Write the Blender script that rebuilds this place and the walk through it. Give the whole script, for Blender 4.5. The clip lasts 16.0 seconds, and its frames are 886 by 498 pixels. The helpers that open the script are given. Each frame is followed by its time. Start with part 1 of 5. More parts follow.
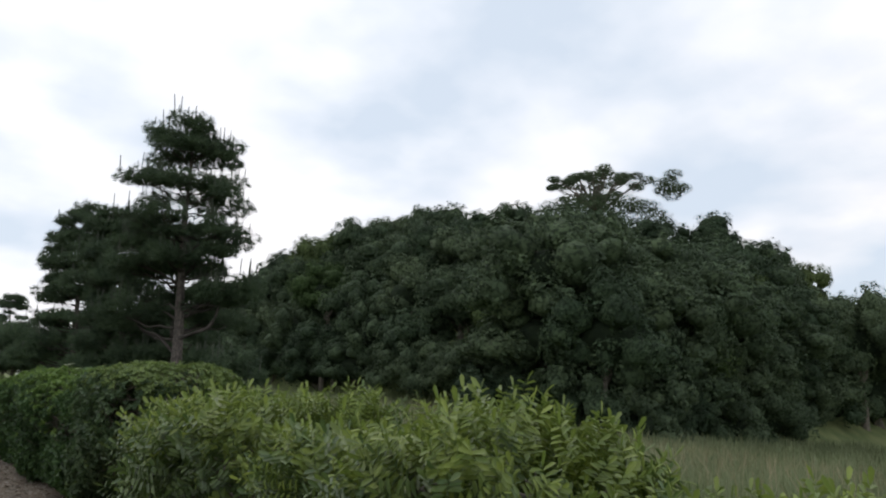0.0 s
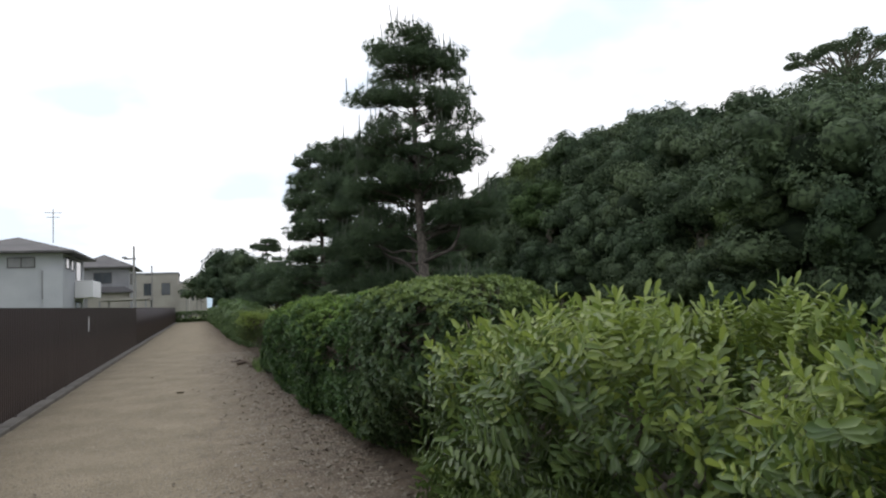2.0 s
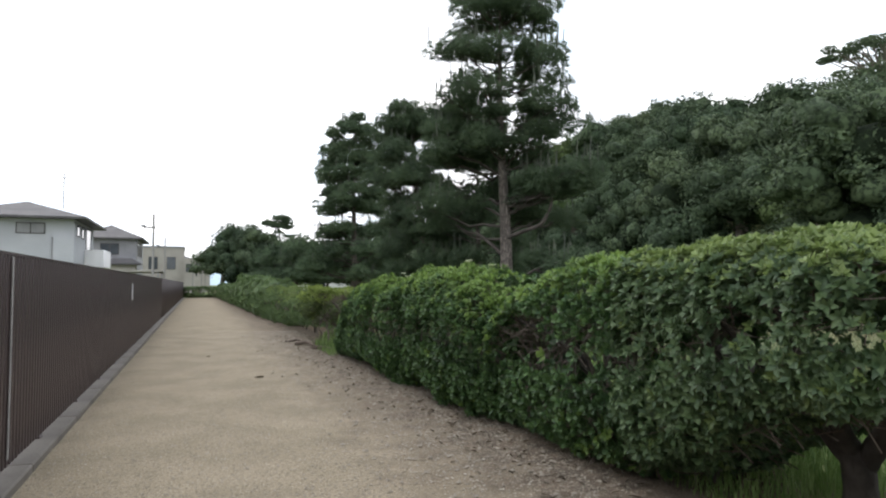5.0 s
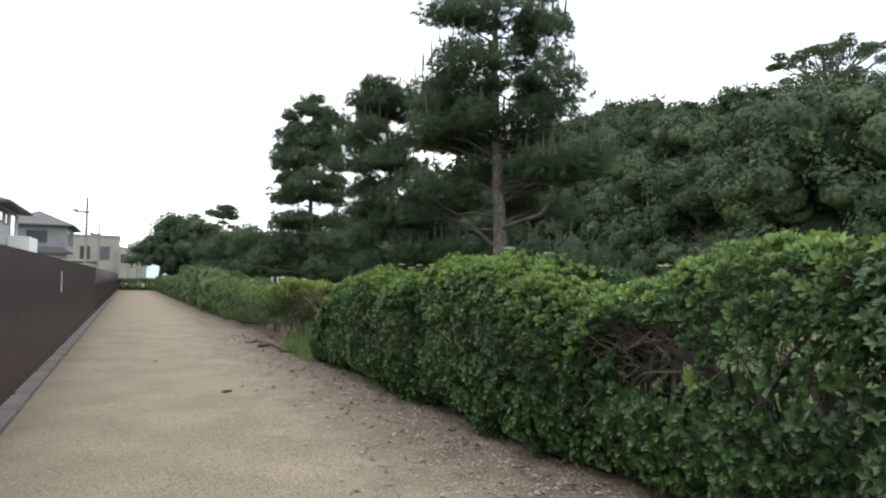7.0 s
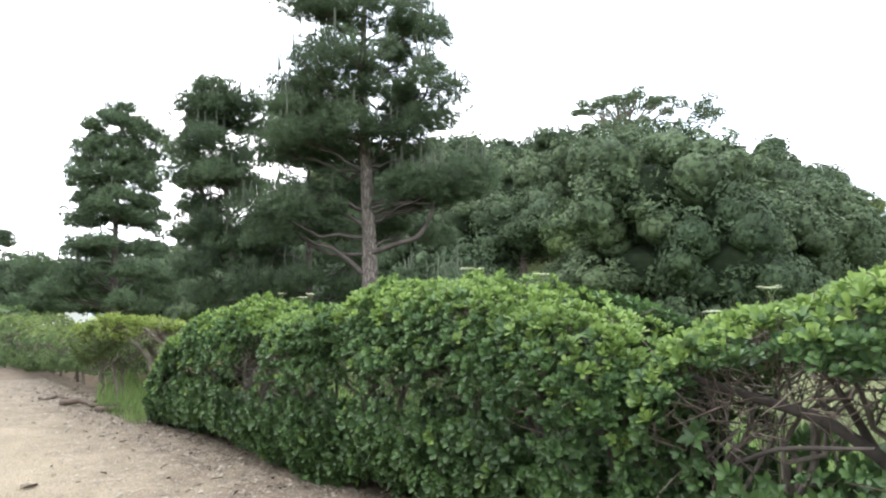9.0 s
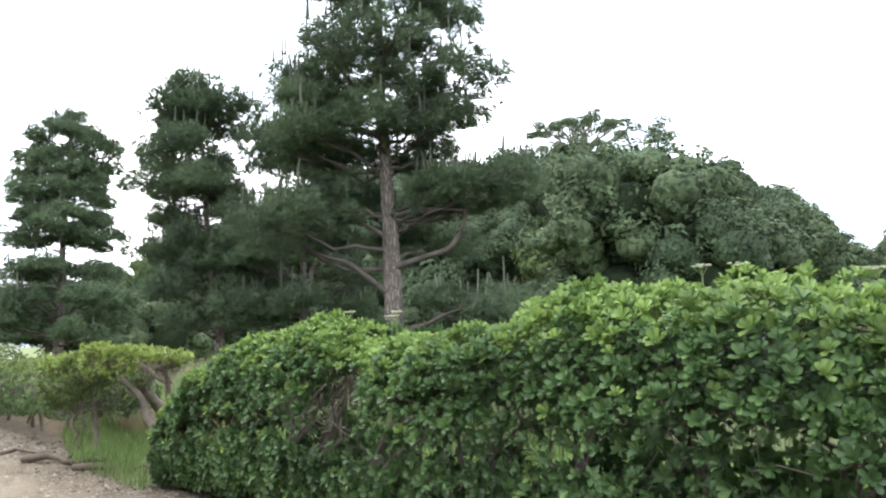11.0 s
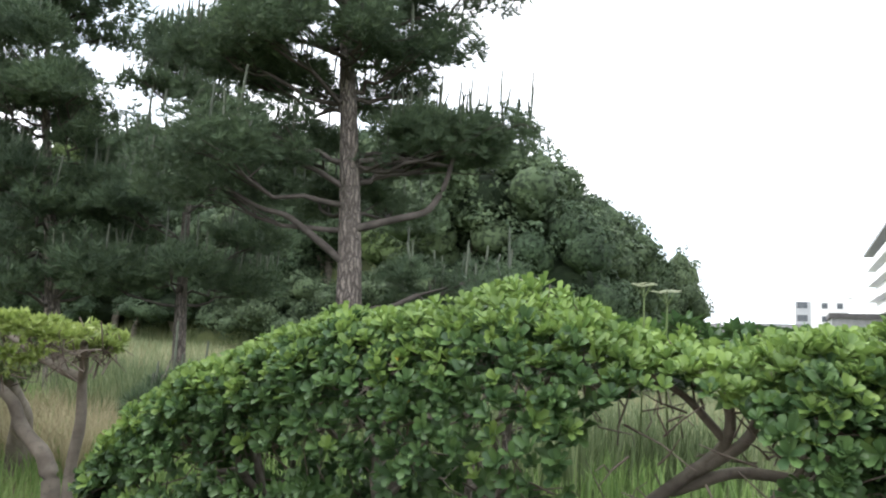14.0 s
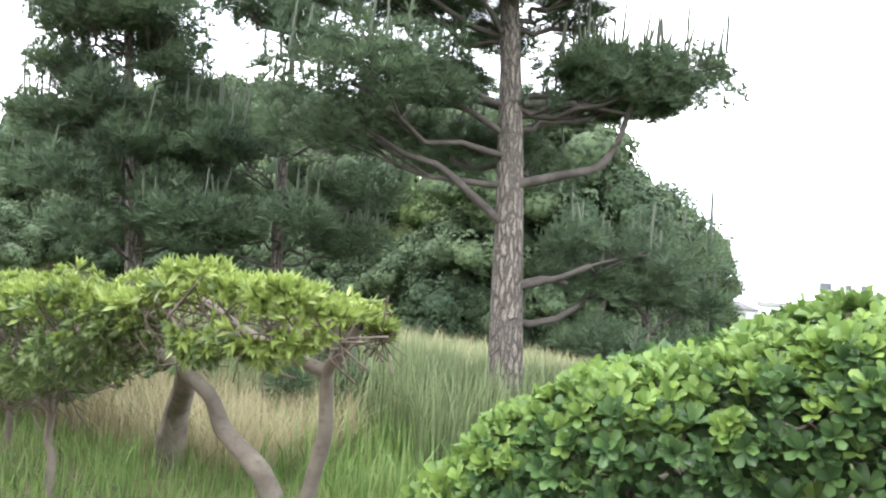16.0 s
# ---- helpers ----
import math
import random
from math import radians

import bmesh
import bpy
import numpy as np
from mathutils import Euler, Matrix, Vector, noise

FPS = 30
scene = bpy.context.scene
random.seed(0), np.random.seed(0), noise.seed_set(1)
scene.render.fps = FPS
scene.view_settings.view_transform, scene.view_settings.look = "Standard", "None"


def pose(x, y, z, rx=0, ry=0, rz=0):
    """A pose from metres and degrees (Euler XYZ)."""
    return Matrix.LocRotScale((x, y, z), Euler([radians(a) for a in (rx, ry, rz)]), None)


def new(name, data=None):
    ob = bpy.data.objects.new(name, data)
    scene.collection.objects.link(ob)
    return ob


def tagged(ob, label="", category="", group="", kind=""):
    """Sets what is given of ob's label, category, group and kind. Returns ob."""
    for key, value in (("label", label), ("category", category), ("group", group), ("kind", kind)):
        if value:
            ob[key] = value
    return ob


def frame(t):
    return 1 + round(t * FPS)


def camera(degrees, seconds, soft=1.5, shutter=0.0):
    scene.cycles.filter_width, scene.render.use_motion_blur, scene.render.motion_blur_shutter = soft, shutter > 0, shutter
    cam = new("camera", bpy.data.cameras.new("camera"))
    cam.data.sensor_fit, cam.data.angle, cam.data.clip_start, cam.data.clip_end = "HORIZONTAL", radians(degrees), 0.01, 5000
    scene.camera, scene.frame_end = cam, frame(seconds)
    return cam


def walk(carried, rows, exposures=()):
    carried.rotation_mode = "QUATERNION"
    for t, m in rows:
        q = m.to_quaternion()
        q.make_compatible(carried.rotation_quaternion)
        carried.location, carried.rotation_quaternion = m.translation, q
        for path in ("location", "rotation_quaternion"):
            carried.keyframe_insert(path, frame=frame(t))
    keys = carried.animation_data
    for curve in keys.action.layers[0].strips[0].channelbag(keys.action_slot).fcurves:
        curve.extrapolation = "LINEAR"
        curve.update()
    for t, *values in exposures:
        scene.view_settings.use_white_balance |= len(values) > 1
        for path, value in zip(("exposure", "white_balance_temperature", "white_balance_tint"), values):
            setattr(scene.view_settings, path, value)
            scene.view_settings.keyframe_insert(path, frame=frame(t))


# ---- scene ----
# ---- camera ----
cam = camera(66.5, 16.0, soft=2.1)
METRES, EYE, TILT, LEAN, TURN = 17.6, 1.65, 10.5, -0.8, -37.9
ROWS = [
    (0.0, 0.0, 0.0, 0.0, 0.0, 0.0, -0.0),
    (0.5, -0.0176, 0.0284, -0.0062, 2.37, -0.38, 0.21),
    (1.0, -0.0326, 0.0593, -0.0111, 8.45, -0.44, 2.25),
    (1.5, -0.0537, 0.0812, -0.0173, 11.69, -2.04, 4.11),
    (2.0, -0.0731, 0.1057, -0.0235, 17.37, -5.72, 6.44),
    (2.5, -0.1002, 0.1211, -0.0295, 20.21, -8.69, 6.53),
    (3.0, -0.1249, 0.1394, -0.0329, 23.6, -9.78, 5.86),
    (3.5, -0.1493, 0.1468, -0.0338, 24.14, -8.59, 5.31),
    (4.0, -0.1731, 0.1597, -0.0371, 18.9, -8.17, 5.06),
    (4.5, -0.203, 0.1666, -0.0393, 17.67, -6.96, 4.32),
    (7.0, -0.3089, 0.269, -0.0605, 12.89, -7.35, 2.33),
    (7.5, -0.3282, 0.293, -0.0639, 6.19, -7.22, 0.57),
    (8.0, -0.3462, 0.3165, -0.0682, 0.48, -6.4, 0.15),
    (8.5, -0.3666, 0.3409, -0.0727, 0.56, -5.58, 0.61),
    (9.0, -0.3846, 0.3653, -0.0774, -2.73, -5.01, 0.35),
    (11.5, -0.4803, 0.4957, -0.1007, -9.74, -2.86, 0.16),
    (12.0, -0.4976, 0.5235, -0.1065, -14.06, -4.28, -0.88),
    (12.5, -0.517, 0.5531, -0.1113, -14.56, -5.71, -1.82),
    (13.0, -0.5341, 0.5776, -0.1162, -16.21, -4.99, -2.77),
    (13.5, -0.5473, 0.6059, -0.1209, -15.96, -4.32, -3.17),
    (14.0, -0.5617, 0.6308, -0.1251, -23.51, -3.26, -5.82),
    (14.5, -0.5752, 0.6609, -0.1307, -22.18, -2.99, -7.77),
    (15.0, -0.5953, 0.6875, -0.1368, -14.59, -4.32, -8.42),
    (15.5, -0.6048, 0.7155, -0.1407, -15.75, -6.84, -7.68),
    (16.0, -0.6216, 0.7359, -0.1445, -22.38, -6.32, -8.08),
]
EXPOSURE = [(0.0, -1.08), (0.4, -1.0), (1.0, -0.98), (2.0, -0.74), (3.5, -0.33), (4.0, -0.37), (4.5, -0.25), (7.0, -0.02), (8.0, 0.56), (9.0, 0.98), (11.5, 0.9), (12.0, 0.82), (12.5, 1.06), (13.5, 1.2), (14.0, 0.68), (14.5, 0.0), (15.0, 0.36), (15.5, 1.22), (16.0, 1.54)]
walk(cam, [(t, pose(0, 0, EYE, TILT, LEAN, TURN) @ pose(METRES * x, METRES * y, METRES * z, 90 + pitch, roll, yaw))
           for t, x, y, z, yaw, pitch, roll in ROWS], [(t, stops, 6400, 13) for t, stops in EXPOSURE])

# ---- world, sun ----
SUN_BEARING, SUN_HEIGHT = -20.0, 60.0      # clockwise from the path's direction, degrees


def make_world():
    w = bpy.data.worlds.new("hazy_sky")
    scene.world = w
    w.use_nodes = True
    nt = w.node_tree
    nt.nodes.clear()
    N, L = nt.nodes.new, nt.links.new
    sky = N("ShaderNodeTexSky")
    sky.sky_type, sky.sun_disc = 'NISHITA', False
    sky.sun_elevation, sky.sun_rotation = radians(SUN_HEIGHT), radians(SUN_BEARING)
    sky.dust_density, sky.air_density = 2.0, 1.0
    coord = N("ShaderNodeTexCoord")
    sep = N("ShaderNodeSeparateXYZ")
    L(coord.outputs["Generated"], sep.inputs[0])
    lift = N("ShaderNodeMath"); lift.operation = 'ADD'; lift.inputs[1].default_value = 0.25
    L(sep.outputs[2], lift.inputs[0])
    low = N("ShaderNodeMath"); low.operation = 'MAXIMUM'; low.inputs[1].default_value = 0.05
    L(lift.outputs[0], low.inputs[0])
    flat = N("ShaderNodeVectorMath"); flat.operation = 'DIVIDE'
    comb = N("ShaderNodeCombineXYZ")
    for k in range(3):
        L(low.outputs[0], comb.inputs[k])
    L(coord.outputs["Generated"], flat.inputs[0]); L(comb.outputs[0], flat.inputs[1])
    big = N("ShaderNodeTexNoise")
    big.inputs["Scale"].default_value, big.inputs["Detail"].default_value, big.inputs["Roughness"].default_value = 1.7, 6.0, 0.45
    L(flat.outputs[0], big.inputs["Vector"])
    ramp = N("ShaderNodeValToRGB")
    ramp.color_ramp.elements[0].position, ramp.color_ramp.elements[1].position = 0.36, 0.60
    L(big.outputs[0], ramp.inputs[0])
    shade = N("ShaderNodeTexNoise")
    shade.inputs["Scale"].default_value, shade.inputs["Detail"].default_value = 5.0, 6.0
    L(flat.outputs[0], shade.inputs["Vector"])
    grey = N("ShaderNodeValToRGB")
    grey.color_ramp.elements[0].color, grey.color_ramp.elements[1].color = (15.6, 15.8, 16.0, 1), (17.0, 17.0, 16.9, 1)
    grey.color_ramp.elements[0].position, grey.color_ramp.elements[1].position = 0.38, 0.6
    L(shade.outputs[0], grey.inputs[0])
    # cloud is brighter round the veiled sun
    aim = N("ShaderNodeVectorMath"); aim.operation = 'DOT_PRODUCT'
    e, b = radians(SUN_HEIGHT), radians(SUN_BEARING)
    aim.inputs[1].default_value = (math.sin(b) * math.cos(e), math.cos(b) * math.cos(e), math.sin(e))
    L(coord.outputs["Generated"], aim.inputs[0])
    near = N("ShaderNodeMapRange")
    near.inputs["From Min"].default_value, near.inputs["From Max"].default_value = -0.3, 1.0
    near.inputs["To Min"].default_value, near.inputs["To Max"].default_value = 0.84, 1.28
    L(aim.outputs["Value"], near.inputs["Value"])
    glow = N("ShaderNodeVectorMath"); glow.operation = 'SCALE'
    L(grey.outputs[0], glow.inputs[0]); L(near.outputs[0], glow.inputs["Scale"])
    haze = N("ShaderNodeMix"); haze.data_type = 'RGBA'
    haze.inputs[0].default_value = 0.8
    haze.inputs[7].default_value = (13.4, 15.2, 16.8, 1)
    L(sky.outputs[0], haze.inputs[6])
    mix = N("ShaderNodeMix"); mix.data_type = 'RGBA'
    L(ramp.outputs[0], mix.inputs[0]); L(haze.outputs[2], mix.inputs[6]); L(glow.outputs[0], mix.inputs[7])
    bg = N("ShaderNodeBackground"); bg.inputs[1].default_value = 0.13
    L(mix.outputs[2], bg.inputs[0])
    out = N("ShaderNodeOutputWorld"); L(bg.outputs[0], out.inputs[0])


make_world()
lamp = bpy.data.lights.new("sun", 'SUN')
lamp.energy, lamp.angle, lamp.color = 0.9, radians(14), (1.0, 0.95, 0.87)
sun = new("sun", lamp)
sun.rotation_euler = (radians(90 - SUN_HEIGHT), 0, radians(180 - SUN_BEARING))

# ---- materials ----


def nodes_of(name):
    m = bpy.data.materials.new(name)
    m.use_nodes = True
    nt = m.node_tree
    return m, nt, nt.nodes["Principled BSDF"]


def noise_mix(nt, a, b, scale, lo=0.35, hi=0.65, detail=5.0, source="Object"):
    """A colour output that mixes a and b by a noise of that scale."""
    N, L = nt.nodes.new, nt.links.new
    co = N("ShaderNodeTexCoord")
    n = N("ShaderNodeTexNoise")
    n.inputs["Scale"].default_value, n.inputs["Detail"].default_value = scale, detail
    L(co.outputs[source], n.inputs["Vector"])
    r = N("ShaderNodeMapRange")
    r.inputs["From Min"].default_value, r.inputs["From Max"].default_value = lo, hi
    L(n.outputs[0], r.inputs["Value"])
    mx = N("ShaderNodeMix"); mx.data_type = 'RGBA'
    L(r.outputs[0], mx.inputs[0])
    for k, c in ((6, a), (7, b)):
        if isinstance(c, tuple):
            mx.inputs[k].default_value = (*c, 1)
        else:
            L(c, mx.inputs[k])
    return mx.outputs[2]


def bump(nt, bsdf, scale, strength, distance=0.01, detail=6.0):
    N, L = nt.nodes.new, nt.links.new
    co = N("ShaderNodeTexCoord")
    n = N("ShaderNodeTexNoise")
    n.inputs["Scale"].default_value, n.inputs["Detail"].default_value = scale, detail
    L(co.outputs["Object"], n.inputs["Vector"])
    b = N("ShaderNodeBump")
    b.inputs["Strength"].default_value, b.inputs["Distance"].default_value = strength, distance
    L(n.outputs[0], b.inputs["Height"])
    L(b.outputs[0], bsdf.inputs["Normal"])


def surface(name, a, b, scale, rough=0.8, fine=40.0, bumps=0.3, dist=0.01, metal=0.0, spec=0.5):
    m, nt, s = nodes_of(name)
    c = noise_mix(nt, a, b, scale)
    dark = tuple(v * 0.7 for v in a)
    c = noise_mix(nt, c, dark, fine, 0.55, 0.85)
    nt.links.new(c, s.inputs["Base Color"])
    s.inputs["Roughness"].default_value, s.inputs["Metallic"].default_value = rough, metal
    s.inputs["Specular IOR Level"].default_value = spec
    bump(nt, s, fine, bumps, dist)
    return m


def leafage(name, a, b, rough=0.45, through_light=0.3, patch=0.6, spec=0.4, each=0.0, mottle=0.0):
    """Leaf colour varies leaf by leaf and in soft patches; light shines through in part."""
    m, nt, s = nodes_of(name)
    N, L = nt.nodes.new, nt.links.new
    geo = N("ShaderNodeNewGeometry")
    mx = N("ShaderNodeMix"); mx.data_type = 'RGBA'
    mx.inputs[6].default_value, mx.inputs[7].default_value = (*a, 1), (*b, 1)
    L(geo.outputs["Random Per Island"], mx.inputs[0])
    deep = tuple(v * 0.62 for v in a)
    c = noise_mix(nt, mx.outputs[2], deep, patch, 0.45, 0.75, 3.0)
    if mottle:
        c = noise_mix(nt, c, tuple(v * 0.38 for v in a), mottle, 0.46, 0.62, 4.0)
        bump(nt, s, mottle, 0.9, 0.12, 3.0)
    if each:
        info = N("ShaderNodeObjectInfo")
        r = N("ShaderNodeMapRange"); r.inputs["To Min"].default_value, r.inputs["To Max"].default_value = 1 - each, 1 + each
        L(info.outputs["Random"], r.inputs["Value"])
        hs = N("ShaderNodeHueSaturation")
        L(r.outputs[0], hs.inputs["Value"]); L(c, hs.inputs["Color"])
        hue = N("ShaderNodeMapRange"); hue.inputs["To Min"].default_value, hue.inputs["To Max"].default_value = 0.515, 0.475
        L(info.outputs["Random"], hue.inputs["Value"]); L(hue.outputs[0], hs.inputs["Hue"])
        c = hs.outputs[0]
    L(c, s.inputs["Base Color"])
    s.inputs["Roughness"].default_value = rough
    s.inputs["Specular IOR Level"].default_value = spec
    tr = N("ShaderNodeBsdfTranslucent")
    L(c, tr.inputs["Color"])
    add = N("ShaderNodeMixShader"); add.inputs[0].default_value = through_light
    L(s.outputs[0], add.inputs[1]); L(tr.outputs[0], add.inputs[2])
    L(add.outputs[0], nt.nodes["Material Output"].inputs["Surface"])
    return m


def bark_material(name, a, b, rings=9.0):
    """Plates of bark, parted by dark upright cracks."""
    m, nt, s = nodes_of(name)
    N, L = nt.nodes.new, nt.links.new
    co = N("ShaderNodeTexCoord")
    wave = N("ShaderNodeTexNoise"); wave.inputs["Scale"].default_value, wave.inputs["Detail"].default_value = 9.0, 4.0
    L(co.outputs["Object"], wave.inputs["Vector"])
    push = N("ShaderNodeMix"); push.data_type = 'RGBA'; push.blend_type = 'LINEAR_LIGHT'; push.inputs[0].default_value = 0.035
    L(co.outputs["Object"], push.inputs[6]); L(wave.outputs["Color"], push.inputs[7])
    mp = N("ShaderNodeMapping"); mp.inputs["Scale"].default_value = (1, 1, 0.22)
    L(push.outputs[2], mp.inputs[0])
    v = N("ShaderNodeTexVoronoi"); v.feature = 'DISTANCE_TO_EDGE'; v.inputs["Scale"].default_value = rings
    L(mp.outputs[0], v.inputs["Vector"])
    r = N("ShaderNodeMapRange"); r.inputs["From Max"].default_value = 0.22
    L(v.outputs["Distance"], r.inputs["Value"])
    plate = noise_mix(nt, noise_mix(nt, a, b, 6.0), tuple(x * 0.6 for x in a), 38.0, 0.45, 0.7)
    mx = N("ShaderNodeMix"); mx.data_type = 'RGBA'
    L(r.outputs[0], mx.inputs[0]); mx.inputs[6].default_value = (*(x * 0.42 for x in a), 1); L(plate, mx.inputs[7])
    L(mx.outputs[2], s.inputs["Base Color"])
    bp = N("ShaderNodeBump"); bp.inputs["Strength"].default_value, bp.inputs["Distance"].default_value = 0.9, 0.03
    L(r.outputs[0], bp.inputs["Height"]); L(bp.outputs[0], s.inputs["Normal"])
    s.inputs["Roughness"].default_value = 0.9
    return m




def trodden_gravel():
    """Pale gravel that turns to stony brown earth towards the hedge, with pale and dark grains."""
    m, nt, s = nodes_of("gravel")
    N, L = nt.nodes.new, nt.links.new
    pale = noise_mix(nt, (0.215, 0.178, 0.122), (0.275, 0.228, 0.16), 1.3)
    earth = noise_mix(nt, (0.075, 0.057, 0.042), (0.15, 0.113, 0.082), 5.0)
    co = N("ShaderNodeTexCoord"); sep = N("ShaderNodeSeparateXYZ"); L(co.outputs["Object"], sep.inputs[0])
    n = N("ShaderNodeTexNoise"); n.inputs["Scale"].default_value, n.inputs["Detail"].default_value = 2.2, 6.0
    L(co.outputs["Object"], n.inputs["Vector"])
    wob = N("ShaderNodeMath"); wob.operation = 'MULTIPLY_ADD'; wob.inputs[1].default_value = 2.2
    L(n.outputs[0], wob.inputs[0]); L(sep.outputs[0], wob.inputs[2])
    span = N("ShaderNodeMapRange"); span.inputs["From Min"].default_value, span.inputs["From Max"].default_value = 1.1, 2.4
    L(wob.outputs[0], span.inputs["Value"])
    mx = N("ShaderNodeMix"); mx.data_type = 'RGBA'
    L(span.outputs[0], mx.inputs[0]); L(pale, mx.inputs[6]); L(earth, mx.inputs[7])
    c = noise_mix(nt, mx.outputs[2], (0.10, 0.085, 0.065), 60.0, 0.52, 0.69, 2.0)
    c = noise_mix(nt, c, (0.46, 0.41, 0.33), 85.0, 0.59, 0.73, 2.0)
    L(c, s.inputs["Base Color"])
    s.inputs["Roughness"].default_value, s.inputs["Specular IOR Level"].default_value = 0.95, 0.15
    bump(nt, s, 60.0, 0.8, 0.012)
    return m


M_GRAVEL = trodden_gravel()
M_SOIL = surface("soil_and_grass", (0.10, 0.13, 0.05), (0.17, 0.19, 0.08), 0.6, 0.95, 14.0, 0.7, 0.03, spec=0.2)
M_EARTH = surface("bare_earth", (0.13, 0.095, 0.065), (0.19, 0.145, 0.10), 2.2, 0.95, 30.0, 0.8, 0.02, spec=0.2)
M_STONE = surface("pebble", (0.15, 0.125, 0.095), (0.30, 0.265, 0.21), 9.0, 0.85, 60.0, 0.3, 0.004)
M_LITTER = leafage("dry_leaf", (0.12, 0.095, 0.07), (0.21, 0.172, 0.12), 0.8, 0.15)
M_FENCE = surface("brown_painted_steel", (0.036, 0.023, 0.023), (0.050, 0.032, 0.031), 1.3, 0.42, 25.0, 0.08, 0.002)
M_KERB = surface("kerb_concrete", (0.095, 0.084, 0.072), (0.155, 0.138, 0.117), 1.5, 0.9, 30.0, 0.4, 0.006)
M_HEDGE = leafage("hedge_leaf", (0.056, 0.100, 0.044), (0.125, 0.185, 0.075), 0.48, 0.22, 1.3, 0.35)
M_HEDGE_YOUNG = leafage("young_hedge_leaf", (0.110, 0.165, 0.050), (0.225, 0.295, 0.090), 0.45, 0.3, 1.6, 0.4)
M_HEDGE_FAR = leafage("distant_hedge_leaf", (0.080, 0.130, 0.052), (0.160, 0.235, 0.085), 0.5, 0.28, 0.9)
M_PITTO = leafage("thick_glossy_leaf", (0.042, 0.086, 0.033), (0.100, 0.176, 0.054), 0.42, 0.2, 1.5, 0.32)
M_PITTO_YOUNG = leafage("young_glossy_leaf", (0.100, 0.175, 0.045), (0.220, 0.320, 0.078), 0.42, 0.3, 1.8, 0.35)
M_PITTO_PALE = leafage("pale_clipped_leaf", (0.090, 0.140, 0.048), (0.195, 0.260, 0.090), 0.42, 0.25, 2.2, 0.4)
M_PITTO_TIP = leafage("yellow_green_tip_leaf", (0.185, 0.260, 0.055), (0.330, 0.400, 0.115), 0.42, 0.3, 2.6, 0.4)
M_TWIG = surface("dry_twig", (0.085, 0.066, 0.052), (0.165, 0.138, 0.112), 7.0, 0.9, 30.0, 0.4, 0.004, spec=0.2)
M_NANDINA = leafage("green_leaflet", (0.070, 0.120, 0.034), (0.150, 0.215, 0.055), 0.36, 0.25, 1.6, 0.5)
M_NANDINA_YOUNG = leafage("light_green_leaflet", (0.145, 0.210, 0.042), (0.275, 0.340, 0.070), 0.36, 0.34, 1.6, 0.5)
M_PINE = leafage("pine_needle", (0.057, 0.092, 0.055), (0.122, 0.172, 0.086), 0.6, 0.2, 1.0, 0.25)
M_FLOWER = leafage("cream_floret", (0.55, 0.58, 0.40), (0.70, 0.72, 0.55), 0.7, 0.3)
M_STALK = leafage("green_stalk", (0.12, 0.17, 0.06), (0.18, 0.24, 0.09), 0.6, 0.2)
M_YELLOW = leafage("yellowed_leaf", (0.440, 0.304, 0.040), (0.520, 0.384, 0.064), 0.5, 0.3)
M_DEADWOOD = surface("dead_wood", (0.09, 0.07, 0.055), (0.15, 0.12, 0.095), 4.0, 0.95, 25.0, 0.7, 0.01, spec=0.2)
M_SHOOT = leafage("pine_candle", (0.065, 0.078, 0.056), (0.11, 0.125, 0.085), 0.7, 0.1)
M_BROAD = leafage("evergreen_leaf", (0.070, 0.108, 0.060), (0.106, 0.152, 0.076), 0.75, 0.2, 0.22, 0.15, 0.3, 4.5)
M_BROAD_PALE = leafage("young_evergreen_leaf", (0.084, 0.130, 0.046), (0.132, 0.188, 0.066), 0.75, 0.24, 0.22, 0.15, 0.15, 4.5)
# near-black green: the shade inside a crown is put into this colour
M_CORE = surface("painted_crown_shade", (0.016, 0.024, 0.014), (0.026, 0.038, 0.020), 2.0, 0.95, 12.0, 0.5, 0.05, spec=0.1)
M_GRASS = leafage("reed_grass", (0.142, 0.182, 0.084), (0.28, 0.305, 0.17), 0.55, 0.35, 0.5, 0.25)
M_DRYGRASS = leafage("dry_grass", (0.30, 0.26, 0.15), (0.42, 0.38, 0.24), 0.7, 0.3, 0.5, 0.2)
M_REED = leafage("dark_reed_grass", (0.085, 0.125, 0.050), (0.235, 0.275, 0.140), 0.55, 0.3, 0.9, 0.25)
M_LOWGRASS = leafage("short_grass", (0.105, 0.185, 0.050), (0.270, 0.365, 0.130), 0.55, 0.35, 0.8, 0.25)
M_PINEBARK = bark_material("pine_bark", (0.16, 0.135, 0.115), (0.24, 0.205, 0.175), 20.0)
M_BOUGH = surface("dark_pine_bough", (0.052, 0.045, 0.039), (0.092, 0.08, 0.07), 5.0, 0.95, 24.0, 0.7, 0.012, spec=0.2)
M_BARK = surface("smooth_bark", (0.105, 0.088, 0.070), (0.205, 0.178, 0.142), 5.0, 0.9, 26.0, 0.7, 0.012)
M_PLASTER = surface("pale_plaster", (0.38, 0.39, 0.415), (0.44, 0.45, 0.47), 0.5, 0.9, 20.0, 0.15, 0.004)
M_BEIGE = surface("beige_siding", (0.30, 0.28, 0.25), (0.35, 0.33, 0.295), 0.6, 0.9, 20.0, 0.2, 0.004)
M_ROOF = surface("grey_roof_tile", (0.06, 0.056, 0.058), (0.095, 0.09, 0.09), 0.8, 0.7, 12.0, 0.3, 0.01)
M_TRIM = surface("dark_trim", (0.05, 0.045, 0.045), (0.07, 0.065, 0.06), 1.0, 0.6, 20.0, 0.1, 0.003)
